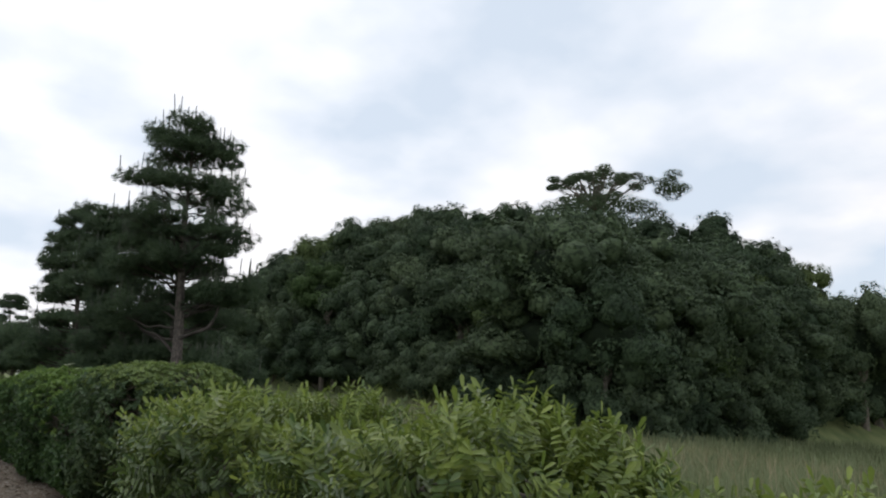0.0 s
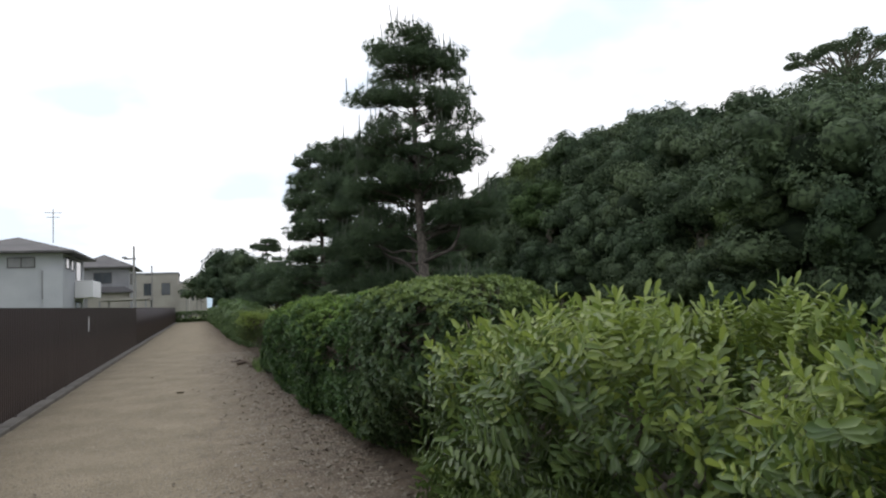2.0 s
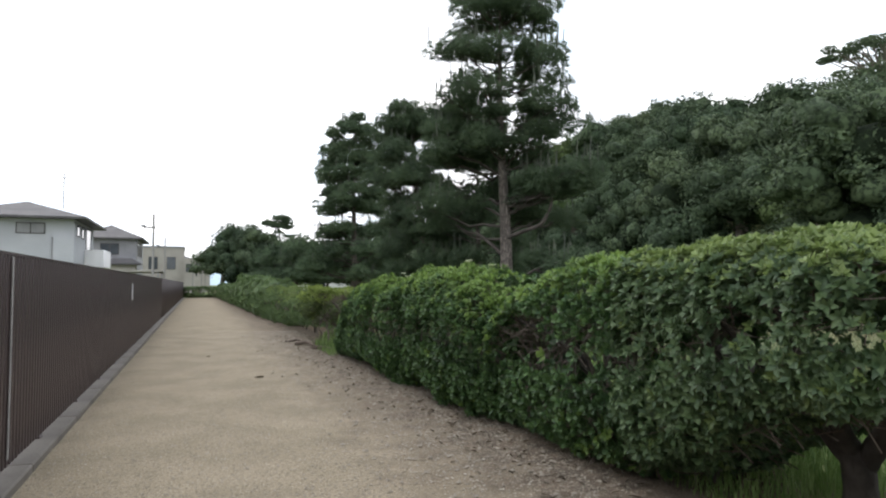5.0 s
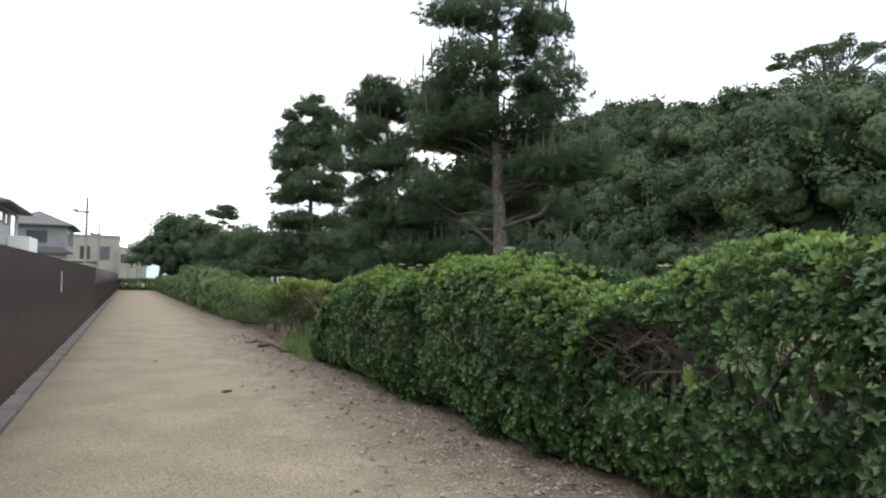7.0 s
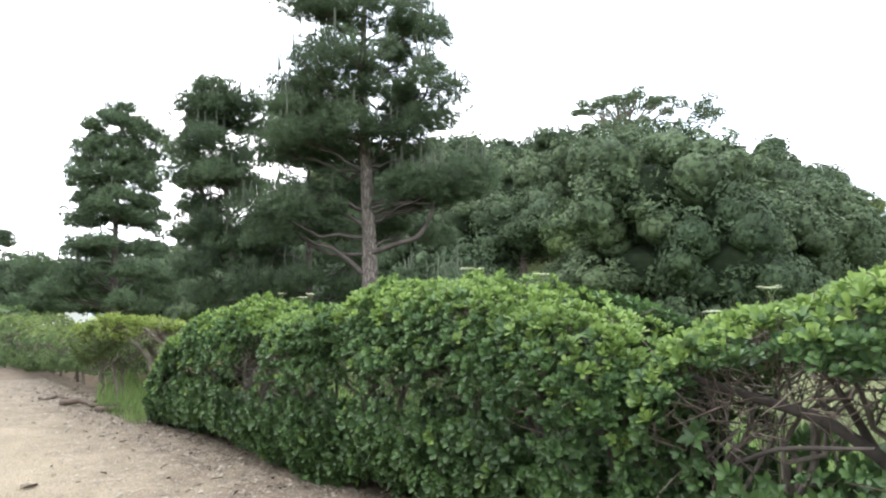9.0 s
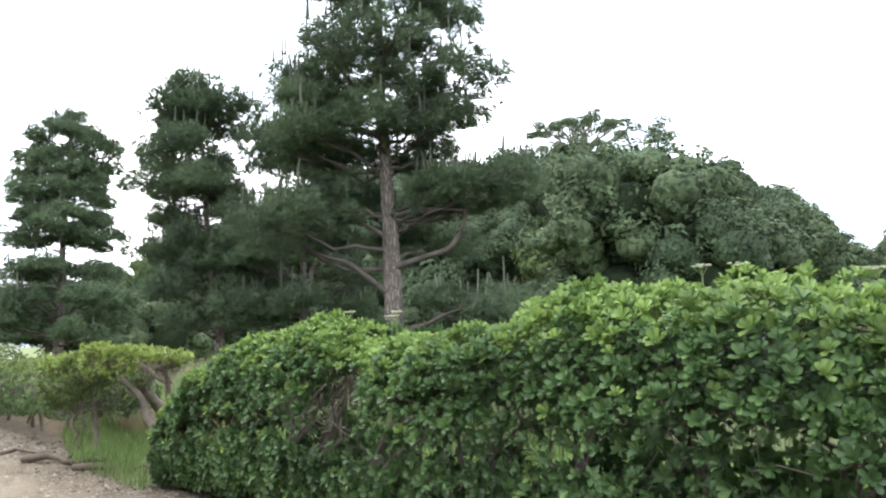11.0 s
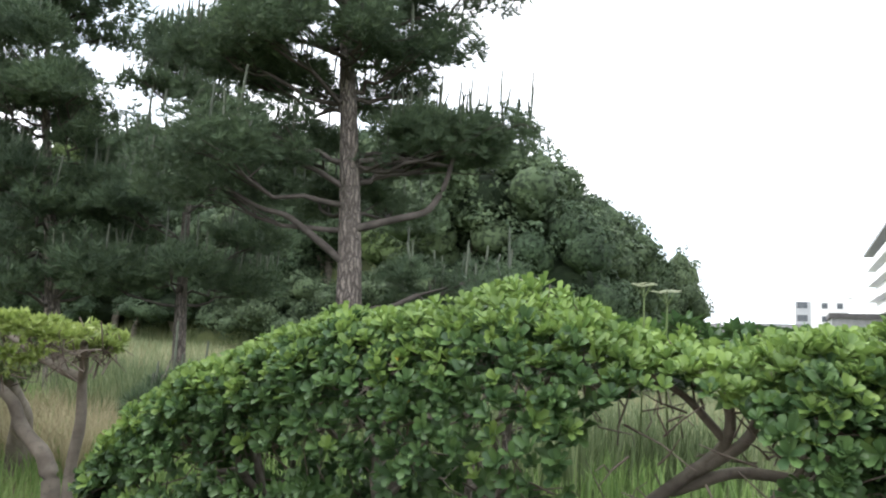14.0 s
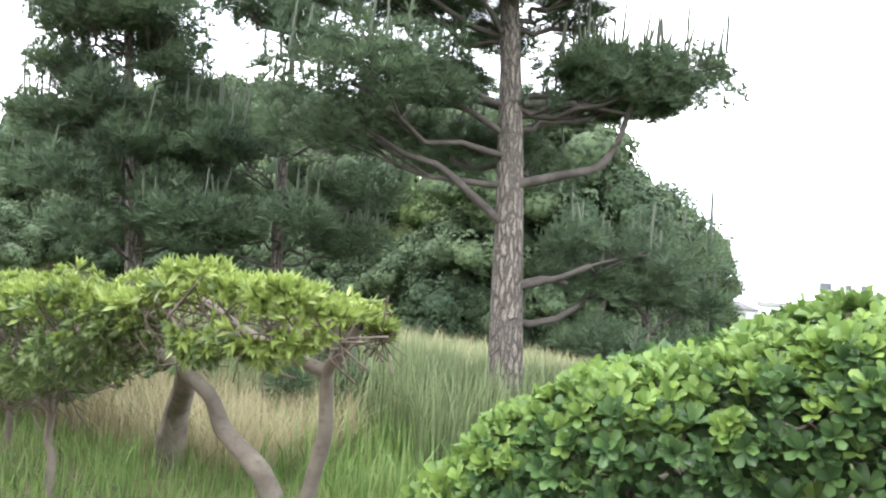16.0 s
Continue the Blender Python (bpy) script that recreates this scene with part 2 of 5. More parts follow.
M_WHITE = surface("white_paint", (0.74, 0.74, 0.74), (0.80, 0.80, 0.80), 0.8, 0.6, 20.0, 0.08, 0.002)
M_GLASS = surface("dark_window_glass", (0.05, 0.06, 0.07), (0.08, 0.09, 0.10), 0.6, 0.08, 3.0, 0.02, 0.001)
M_POLE = surface("weathered_pole", (0.22, 0.21, 0.20), (0.29, 0.28, 0.265), 2.0, 0.85, 15.0, 0.2, 0.003)
# the distance haze is put into the hills' pale blue colour
M_HILL = surface("haze_tinted_hill", (0.40, 0.50, 0.56), (0.44, 0.54, 0.60), 0.01, 1.0, 0.05, 0.0, 0.01, spec=0.0)

# ---- mesh helpers ----
rng = np.random.default_rng(7)


def mesh_of(name, v, f, mat, smooth=False):
    """A mesh from arrays; f: rows of vertex numbers, all of one length."""
    v, f = np.asarray(v, dtype=np.float32), np.asarray(f, dtype=np.int32)
    me = bpy.data.meshes.new(name)
    k = f.shape[1]
    me.vertices.add(len(v)); me.vertices.foreach_set("co", v.ravel())
    me.loops.add(f.size); me.loops.foreach_set("vertex_index", f.ravel())
    me.polygons.add(len(f)); me.polygons.foreach_set("loop_start", np.arange(0, f.size, k, dtype=np.int32))
    me.update(calc_edges=True)
    if smooth:
        me.polygons.foreach_set("use_smooth", np.ones(len(f), dtype=bool))
    me.materials.append(mat)
    return me


def part(name, data, parent, label=""):
    """Links a mesh, or a bmesh with its material as (bm, mat), as one part under its parent."""
    if isinstance(data, tuple):
        bm, mat = data
        me = bpy.data.meshes.new(name)
        bm.to_mesh(me); bm.free()
        me.materials.append(mat)
        data = me
    ob = new(name, data)
    ob.parent = parent
    return tagged(ob, label)


def thing(name, place=(0, 0, 0), label="", category="", group="", kind="", turn=0.0):
    ob = new(name)
    ob.empty_display_size = 0.2
    ob.location, ob.rotation_euler = place, (0, 0, radians(turn))
    return tagged(ob, label, category, group, kind)


def box(bm, x0, y0, z0, x1, y1, z1, bevel=0.0):
    m = Matrix.Translation(((x0 + x1) / 2, (y0 + y1) / 2, (z0 + z1) / 2)) @ Matrix.Diagonal((x1 - x0, y1 - y0, z1 - z0, 1))
    made = bmesh.ops.create_cube(bm, size=1, matrix=m)
    if bevel:
        edges = list({e for v in made["verts"] for e in v.link_edges})
        bmesh.ops.bevel(bm, geom=edges, offset=bevel, segments=1, affect='EDGES')
    return bm


def boxed(*rows, bevel=0.0):
    bm = bmesh.new()
    for r in rows:
        box(bm, *r, bevel=bevel)
    return bm


def tube(points, radii, sides=8):
    """Vertices and quads of a tapered tube along points."""
    p, r = np.asarray(points, float), np.asarray(radii, float)
    n = len(p)
    d = np.gradient(p, axis=0)
    d /= np.linalg.norm(d, axis=1)[:, None] + 1e-9
    ref = np.where(np.abs(d[:, 2:3]) > 0.9, np.array([[1.0, 0, 0]]), np.array([[0, 0, 1.0]]))
    a = np.cross(d, ref); a /= np.linalg.norm(a, axis=1)[:, None] + 1e-9
    b = np.cross(d, a)
    th = np.linspace(0, 2 * np.pi, sides, endpoint=False)
    v = p[:, None] + r[:, None, None] * (np.cos(th)[None, :, None] * a[:, None] + np.sin(th)[None, :, None] * b[:, None])
    v = v.reshape(-1, 3)
    i, j = np.meshgrid(np.arange(n - 1), np.arange(sides), indexing="ij")
    q = np.stack([i * sides + j, i * sides + (j + 1) % sides, (i + 1) * sides + (j + 1) % sides, (i + 1) * sides + j], -1).reshape(-1, 4)
    return v, q


def joined(pieces):
    vs, fs, at = [], [], 0
    for v, f in pieces:
        vs.append(v); fs.append(np.asarray(f) + at); at += len(v)
    return np.concatenate(vs), np.concatenate(fs)


def curve_between(a, b, sag=0.0, wobble=0.0, n=6):
    a, b = np.asarray(a, float), np.asarray(b, float)
    s = np.linspace(0, 1, n)[:, None]
    p = a + (b - a) * s
    p[:, 2] += sag * np.sin(s[:, 0] * np.pi)
    p[1:-1] += rng.normal(0, wobble, (n - 2, 3))
    return p


def unit(v):
    return v / (np.linalg.norm(v, axis=-1, keepdims=True) + 1e-9)


def frames(outward, spin=None):
    """Rotations whose z points outward, spun at random about it."""
    z = unit(outward)
    ref = np.where(np.abs(z[:, 2:3]) > 0.9, np.array([[1.0, 0, 0]]), np.array([[0, 0, 1.0]]))
    x = unit(np.cross(ref, z)); y = np.cross(z, x)
    s = rng.uniform(0, 2 * np.pi, len(z)) if spin is None else spin
    c, s = np.cos(s)[:, None], np.sin(s)[:, None]
    return np.stack([x * c + y * s, y * c - x * s, z], -1)


def scatter(base, pos, rot, size):
    """Copies of a small piece (v, f), each at its place, turn and size, as arrays."""
    bv, bf = base
    v = np.einsum("nij,kj->nki", rot, bv) * np.asarray(size).reshape(-1, 1, 1) + pos[:, None]
    f = bf[None] + (np.arange(len(pos)) * len(bv))[:, None, None]
    return v.reshape(-1, 3), f.reshape(-1, bf.shape[1])


def leaf(length, width, cup=0.2, droop=0.15, wide_at=0.55):
    """One leaf folded along its rib, lying along +x: two quads."""
    l, w = length, width / 2
    v = np.array([(0, 0, 0), (l * wide_at * 0.5, -w * 0.7, cup * w), (l * (wide_at + 0.22), -w, cup * w - droop * l * 0.5), (l, 0, -droop * l),
                  (l * (wide_at + 0.22), w, cup * w - droop * l * 0.5), (l * wide_at * 0.5, w * 0.7, cup * w)])
    return v, np.array([(0, 1, 2, 3), (0, 3, 4, 5)])


def turned(piece, rx=0, ry=0, rz=0, move=(0, 0, 0)):
    m = np.array(Euler((radians(rx), radians(ry), radians(rz))).to_matrix())
    return piece[0] @ m.T + np.array(move), piece[1]


def kite(length, width, cup=0.2, droop=0.15):
    """A smaller leaf: two triangles folded along the rib."""
    w = width / 2
    return np.array([(0, 0, 0), (length * 0.55, -w, cup * w), (length, 0, -droop * length), (length * 0.55, w, cup * w)]), np.array([(0, 1, 2), (0, 2, 3)])


def rosette(n, length, width, lift=35, droop=0.2, wide_at=0.6, plain=False):
    """A whorl of leaves about +z."""
    out = []
    for k in range(n):
        one = kite(length * rng.uniform(0.8, 1.1), width * 1.15, 0.3, droop) if plain else leaf(length * rng.uniform(0.8, 1.1), width, 0.3, droop, wide_at)
        out.append(turned(one, 0, -lift * rng.uniform(0.4, 1.5), 360 * k / n + rng.uniform(-15, 15)))
    return joined(out)


def frond(pairs, length, width, span):
    """A pinnate spray along +z: paired leaflets up a stalk and one at the tip."""
    out = []
    for k in range(pairs):
        s = (k + 0.6) / pairs
        for side in (0, 180):
            out.append(turned(leaf(length * (1.1 - 0.35 * s), width, 0.25, 0.28), 0, -28 + rng.uniform(-12, 12), side + rng.uniform(-22, 22), (0, 0, s * span)))
    out.append(turned(leaf(length, width, 0.2, 0.1), 0, -80, rng.uniform(0, 360), (0, 0, span)))
    return joined(out)


def tuft(n, length, width, cone=80):
    """Needles about +z: thin three-cornered blades."""
    vs, fs = [], []
    for k in range(n):
        a, t = rng.uniform(0, 2 * np.pi), radians(cone) * math.sqrt(rng.uniform(0.02, 1))
        d = np.array([math.sin(t) * math.cos(a), math.sin(t) * math.sin(a), math.cos(t)])
        side = unit(np.cross(d, rng.normal(size=3))) * width / 2
        i = len(vs)
        vs += [-side, side, d * length * rng.uniform(0.7, 1.1)]
        fs.append((i, i + 1, i + 2))
    return np.array(vs), np.array(fs)


def lumps(p, scale, seed=0.0):
    """Smooth noise at places p, about -1 to 1."""
    return np.array([noise.noise(Vector(q) * scale + Vector((seed, seed * 1.7, -seed))) for q in p])

# ---- ground ----


def land(x, y):
    """Height of the ground: the level path side, a shallow moat of grass, the mound."""
    fall = float(np.interp(y, (10, 20, 35, 50), (1.25, 1.0, 0.6, 0.35)))
    z = -0.02 - 0.085 * min(max(x - 5, 0), 58) * fall
    if x > 29:
        z += mound(x, y)
    return z


def mound(x, y):
    r1, r2 = math.hypot(x - 66, (y - 54) * (1.18 if y < 54 else 1.0)), math.hypot(x - 64, (y - 80) * 0.8)
    top = max(min(18.3 - 0.44 * r1, 13.4), 19.4 - 0.38 * r2, 0)
    return min(top, 1.1 * max(x - 30, 0)) * min(max((y - 26) / 10, 0), 1)


def make_ground():
    xs = np.concatenate([[-3000, -900, -300, -120, -60, -30, -15, -8, -5], np.arange(-3, 12, 0.6), np.arange(12, 30, 3), np.arange(30, 106, 4), [130, 200, 400, 1000, 3000]])
    ys = np.concatenate([[-3000, -900, -300, -100, -40, -20], np.arange(-10, 30, 1.0), np.arange(30, 120, 4), [130, 160, 220, 400, 1000, 3000]])
    v = [(x, y, land(x, y) + (0.03 * noise.noise((x, y, 0)) if 3 < x < 30 else 0)) for y in ys for x in xs]
    nx = len(xs)
    f = [(j * nx + i, j * nx + i + 1, (j + 1) * nx + i + 1, (j + 1) * nx + i) for j in range(len(ys) - 1) for i in range(nx - 1)]
    return tagged(new("ground", mesh_of("ground", v, f, M_SOIL, True)), "grassy earth falling gently to a dry moat", "ground", kind="structure")


def strip(name, y0, y1, step, left, right, z, mat, across=7, rough=0.0):
    """A thin sheet along the path between two edges given as functions of y."""
    ys = np.arange(y0, y1 + step, step)
    v = []
    for y in ys:
        a, b = left(y), right(y)
        for k in range(across):
            x = a + (b - a) * k / (across - 1)
            v.append((x, y, z + rough * noise.noise((x * 1.7, y * 1.7, 3)) - (0.012 if k in (0, across - 1) else 0)))
    f = [(j * across + i, j * across + i + 1, (j + 1) * across + i + 1, (j + 1) * across + i) for j in range(len(ys) - 1) for i in range(across - 1)]
    return new(name, mesh_of(name, v, f, mat, True))


make_ground()
tagged(strip("bare_earth_strip", -12, 82, 0.4, lambda y: 0.9, lambda y: 3.4 + 0.35 * noise.noise((1, y * 0.7, 0)), 0.0, M_EARTH, 9, 0.03),
       "bare brown earth under the hedge", "earth", kind="structure")
tagged(strip("path", -14, 81, 0.4, lambda y: -2.30, lambda y: 2.25 + 0.22 * noise.noise((0, y * 0.6, 5)) + 0.1 * noise.noise((0, y * 2.3, 9)), 0.022, M_GRAVEL, 15, 0.014),
       "straight pale gravel footpath with trodden surface", "path", kind="structure")


def make_kerb():
    root = thing("kerb", (0, 0, 0), "low weathered concrete kerb under the brown fence", "kerb", kind="structure")
    bm = boxed((-0.2, -0.995, -0.1, 0.12, 0.995, 0.075), bevel=0.012)
    me = bpy.data.meshes.new("kerb_stone"); bm.to_mesh(me); bm.free(); me.materials.append(M_KERB)
    for k in range(48):
        ob = part("kerb_stone", me, root)
        ob.location = (-2.40, -12 + 2 * k, rng.uniform(-0.004, 0.004))


make_kerb()

# ---- fence ----


def make_fence():
    """Panels of upright folded slats on posts, two rails behind."""
    pitch = 0.1
    bm = bmesh.new()
    w = 0.038
    prof = [(0.0, -w), (0.030, -w * 0.62), (0.030, w * 0.62), (0.0, w), (-0.004, w * 0.9), (0.024, w * 0.5), (0.024, -w * 0.5), (-0.004, -w * 0.9)]
    for z in (0.10, 1.655):
        for x, y in prof:
            bm.verts.new((x, y, z))
    bm.verts.ensure_lookup_table()
    n = len(prof)
    for k in range(n):
        bm.faces.new([bm.verts[i] for i in (k, (k + 1) % n, n + (k + 1) % n, n + k)])
    for top in (0, n):
        for q in ((0, 1, 6, 7), (1, 2, 5, 6), (2, 3, 4, 5)):
            bm.faces.new([bm.verts[top + i] for i in q])
    bmesh.ops.recalc_face_normals(bm, faces=bm.faces)
    slat = bpy.data.meshes.new("slat"); bm.to_mesh(slat); bm.free(); slat.materials.append(M_FENCE)
    bm = boxed((-0.06, -0.03, 0.05, 0.0, 0.03, 1.66), (-0.075, -0.06, 0.068, 0.035, 0.06, 0.09), bevel=0.004)
    post = bpy.data.meshes.new("post"); bm.to_mesh(post); bm.free(); post.materials.append(M_FENCE)
    bm = boxed((-0.045, -1.0, 0.30, -0.008, 1.0, 0.35), (-0.045, -1.0, 1.50, -0.008, 1.0, 1.55), (-0.030, -1.0, 0.20, -0.022, 1.0, 1.63), (-0.03, -1.0, 1.656, 0.034, 1.0, 1.675))
    rail = bpy.data.meshes.new("rail"); bm.to_mesh(rail); bm.free(); rail.materials.append(M_FENCE)
    sv = np.array([x.co for x in slat.vertices]); sf = np.array([tuple(p.vertices) for p in slat.polygons])
    for k in range(47):
        y = -11.0 + 2 * k
        panel = thing("fence_panel", (-2.45, y, 0), "dark brown ribbed steel fence panel on a kerb", "fence", "fence along the path")
        part("post", post, panel).location = (0, -1.0, 0)
        part("rails", rail, panel)
        if 5 < y < 34:
            for i in range(20):
                part("slat", slat, panel).location = (0, -0.95 + pitch * i, rng.uniform(-0.002, 0.002))
        else:
            v, f = joined([(sv + (0, -0.95 + pitch * i, 0), sf) for i in range(20)])
            tagged(part("slats", mesh_of("slats", v, f, M_FENCE), panel), kind="stuff")
    sign = thing("marker_strip", (-2.405, 20.7, 1.10), "narrow white marker strip fixed to the brown fence", "marker")
    part("plate", (boxed((0, -0.03, 0, 0.012, 0.03, 0.36), bevel=0.003), M_WHITE), sign)
    # added pale strip: stands in for light through a gap between panels
    joint = thing("bright_gap_strip", (-2.412, 10.8, 0.16), "thin pale strip added in place of a bright gap between fence panels", "strip")
    part("plate", (boxed((0, -0.014, 0, 0.01, 0.014, 1.48), bevel=0.002), M_POLE), joint)


make_fence()

# ---- hedge ----


def shrub(name, y0, y1, x0, x1, top, skirt, mat, piece, per_m2, size, label, dip=0.15, hole=None, trunks=(), wild=0.08, deep=0.3, patchy=0.80, loose=0.35, lines=(), group="hedge along the path", round_end=0.75, wood=None, back=0.6, hollow=False, young=None, tips=0.16, twigs=0, more_holes=(), inside=None):
    """A clipped bush: a rounded box of leaf sprays on branching stems. top, skirt: functions of s, 0 to 1 along y."""
    yc, xc = (y0 + y1) / 2, (x0 + x1) / 2
    root = thing(name, (xc, yc, 0), label, "hedge bush", group)
    ly, lx = (y1 - y0) / 2, (x1 - x0) / 2
    girth = 2 * 1.3 + 2 * lx
    n = int(per_m2 * (2 * ly * girth + 2 * lx * 1.3 * 2) * 1.0)
    t = rng.uniform(-1, 1, n)                     # along y
    t = np.where(rng.uniform(size=n) < 0.06, np.sign(t) * rng.uniform(0.93, 1.0, n), t)
    a = rng.uniform(0, 2 * np.pi, n)              # round the section
    zone = min(0.6, round_end / ly)
    end = np.clip((np.abs(t) - (1 - zone)) / zone, 0, 1)
    narrow = np.sqrt(np.clip(1 - 0.9 * end ** 2, 0.05, 1))
    s = (t + 1) / 2
    zt, zb = np.array([top(q) for q in s]), np.array([skirt(q) for q in s])
    zt = zt - dip * end ** 2.2
    ca, sa = np.cos(a), np.sin(a)
    k = 0.55
    ex, ez = np.sign(ca) * np.abs(ca) ** k, np.sign(sa) * np.abs(sa) ** k
    half = (zt - zb) / 2
    inner = 1 - deep * rng.uniform(0, 1, n) ** 2.0 * np.where(rng.uniform(size=n) < 0.65, 1, 0.25)
    px, py, pz = lx * narrow * ex * inner, t * ly * (1 - 0.0 * inner), (zt + zb) / 2 + half * ez * inner * np.where(end > 0, 0.75 + 0.25 * narrow, 1)
    p = np.stack([px, py, pz], -1)
    o = unit(np.stack([ex * 0.9, np.sign(t) * end * 0.9, ez * 0.9 + 0.35], -1) + rng.normal(0, loose, (n, 3)))
    p += unit(np.stack([ex, t * 0, ez], -1)) * (wild * (lumps(p, 1.6, yc) + 0.5 * lumps(p, 4.5, yc)))[:, None]
    bare = lumps(p, 1.15, yc + 9) + 0.5 * lumps(p, 3.0, yc) > patchy
    keep = ~(bare & (pz < zt - 0.25 * np.minimum(1, zt - zb))) & (pz > 0.04) & ((px < 0.35 * lx) | (rng.uniform(size=n) < back))
    if hole:
        hy, hz, ry, rz = hole
        clear = ((p[:, 1] + yc - hy) / ry) ** 2 + ((p[:, 2] - hz) / rz) ** 2 > 1 + 0.4 * lumps(p, 5, 2)
        keep &= clear | (px > 0.3 * lx) if hollow else clear
    for hy, hz, ry, rz, front in more_holes:
        clear = ((p[:, 1] + yc - hy) / ry) ** 2 + ((p[:, 2] - hz) / rz) ** 2 > 1 + 0.4 * lumps(p, 5, 2)
        keep &= clear | (px < 0 if front == "back" else px > 0.3 * lx) if front else clear
    # young growth: the clipped top, and scattered shoots lower down
    fresh = (pz > zt - tips * rng.uniform(0.3, 1.5, n)) | (rng.uniform(size=n) < 0.05)
    sizes = size * rng.uniform(0.7, 1.25, n)
    turns = frames(o)
    hidden = (inner < 0.84) | (px > 0.25 * lx) if inside else np.zeros(n, bool)
    fresh = fresh & ~hidden
    for name_of, pick, m, q in (("leaves", keep & ~hidden & ~fresh if young else keep & ~hidden, mat, piece), ("young_leaves", keep & fresh, young, piece), ("inner_leaves", keep & hidden, mat, inside)):
        if m and q:
            v, f = scatter(q, p[pick], turns[pick], sizes[pick])
            tagged(part(name_of, mesh_of(name_of, v, f, m), root), kind="stuff")
    if twigs:
        i = rng.integers(0, n, twigs)
        a = p[i] * (0.86, 1, 1) - (0, 0, 0.05)
        a[:, 2] = np.maximum(a[:, 2], 0.12)
        d = unit(np.stack([ex[i] * 0.5, rng.normal(0, 0.8, twigs), ez[i] * 0.4 + rng.normal(0.25, 0.5, twigs)], -1)) * rng.uniform(0.12, 0.34, twigs)[:, None]
        bits = [tube([q - e * 0.6, q + rng.normal(0, 0.018, 3), q + e * 0.4 + rng.normal(0, 0.02, 3)], (0.005, 0.0036, 0.002), 4) for q, e in zip(a, d)]
        v, f = joined(bits)
        tagged(part("twig_tangle", mesh_of("twig_tangle", v, f, M_TWIG, True), root, "dry brown twigs between the leaves"), kind="stuff")
    feet = trunks or [(xc + rng.uniform(-0.2, 0.2), y0 + (i + 0.5) * (y1 - y0) / max(1, round((y1 - y0) / 0.8)), 0.026) for i in range(max(1, round((y1 - y0) / 0.8)))]
    for fx, fy, fr in feet:
        b = np.array([fx - xc, fy - yc, -0.05])
        fork = b + (rng.uniform(-0.12, 0.12), rng.uniform(-0.15, 0.15), 0.5 + rng.uniform(-0.1, 0.15))
        stem = [tube(curve_between(b, fork, 0, 0.02), np.linspace(fr * 1.25, fr * 0.85, 6), 8)]
        for _ in range(5):
            q = min(max((fork[1] / ly + rng.uniform(-0.5, 0.5) / ly), -0.9), 0.9)
            tip = np.array([rng.uniform(-0.8, 0.8) * lx, q * ly, (top((q + 1) / 2)) - rng.uniform(0.1, 0.3)])
            limb = curve_between(fork, tip, 0.05, 0.05, 7)
            stem.append(tube(limb, np.linspace(fr * 0.7, fr * 0.22, 7), 6))
            for _ in range(7):
                st = limb[rng.integers(2, 6)]
                tw = st + rng.normal(0, 0.2, 3) + (0, 0, 0.06)
                tw[2] = min(tw[2], tip[2] + 0.02)
                stem.append(tube(curve_between(st, tw, 0, 0.02, 4), np.linspace(fr * 0.22, 0.003, 4), 4))
        v, f = joined(stem)
        part("stem", mesh_of("stem", v, f, M_BARK, True), root, "bare brown branching stem")
    for pts, fr in lines:
        q = np.array(pts) - (xc, yc, 0)
        fine = np.stack([np.interp(np.linspace(0, len(q) - 1, 4 * len(q)), np.arange(len(q)), q[:, k]) for k in range(3)], -1)
        fine[1:-1] = (fine[:-2] + 2 * fine[1:-1] + fine[2:]) / 4
        v, f = tube(fine, fr * np.linspace(1.25, 0.6, len(fine)) * (1 + 0.12 * lumps(fine, 9.0)), 10)
        part("stem", mesh_of("stem", v, f, wood or M_BARK, True), root, "bare twisted grey-brown trunk")
    return root


ROSE_SMALL = rosette(6, 0.058, 0.024, 55, plain=True)
ROSE_BIG = rosette(7, 0.068, 0.029, 48, 0.14, 0.68)
ROSE_PLAIN = rosette(6, 0.078, 0.036, 42, 0.14, plain=True)
ROSE_PALE = rosette(8, 0.082, 0.021, 55, 0.1, plain=True)
SPRAY = frond(6, 0.074, 0.024, 0.20)
ROSE_FAR = rosette(5, 0.15, 0.07, 40, plain=True)


def flat_top(h, rise=0.0, wave=0.05, seed=0.0):
    return lambda s: h + rise * s + wave * noise.noise((s * 4, seed, 0))


def profile(y0, y1, *knots):
    """The clipped top as heights at places along the path."""
    ys, zs = [k[0] for k in knots], [k[1] for k in knots]
    return lambda s: float(np.interp(y0 + (y1 - y0) * s, ys, zs)) - 0.06 + 0.04 * noise.noise((s * 5, y0, 0))


def along(y0, y1, *knots):
    """Heights at places along the path."""
    ys, zs = [k[0] for k in knots], [k[1] for k in knots]
    return lambda s: float(np.interp(y0 + (y1 - y0) * s, ys, zs))


def low(h0, h1=None):
    return lambda s: h0 + ((h1 if h1 is not None else h0) - h0) * s


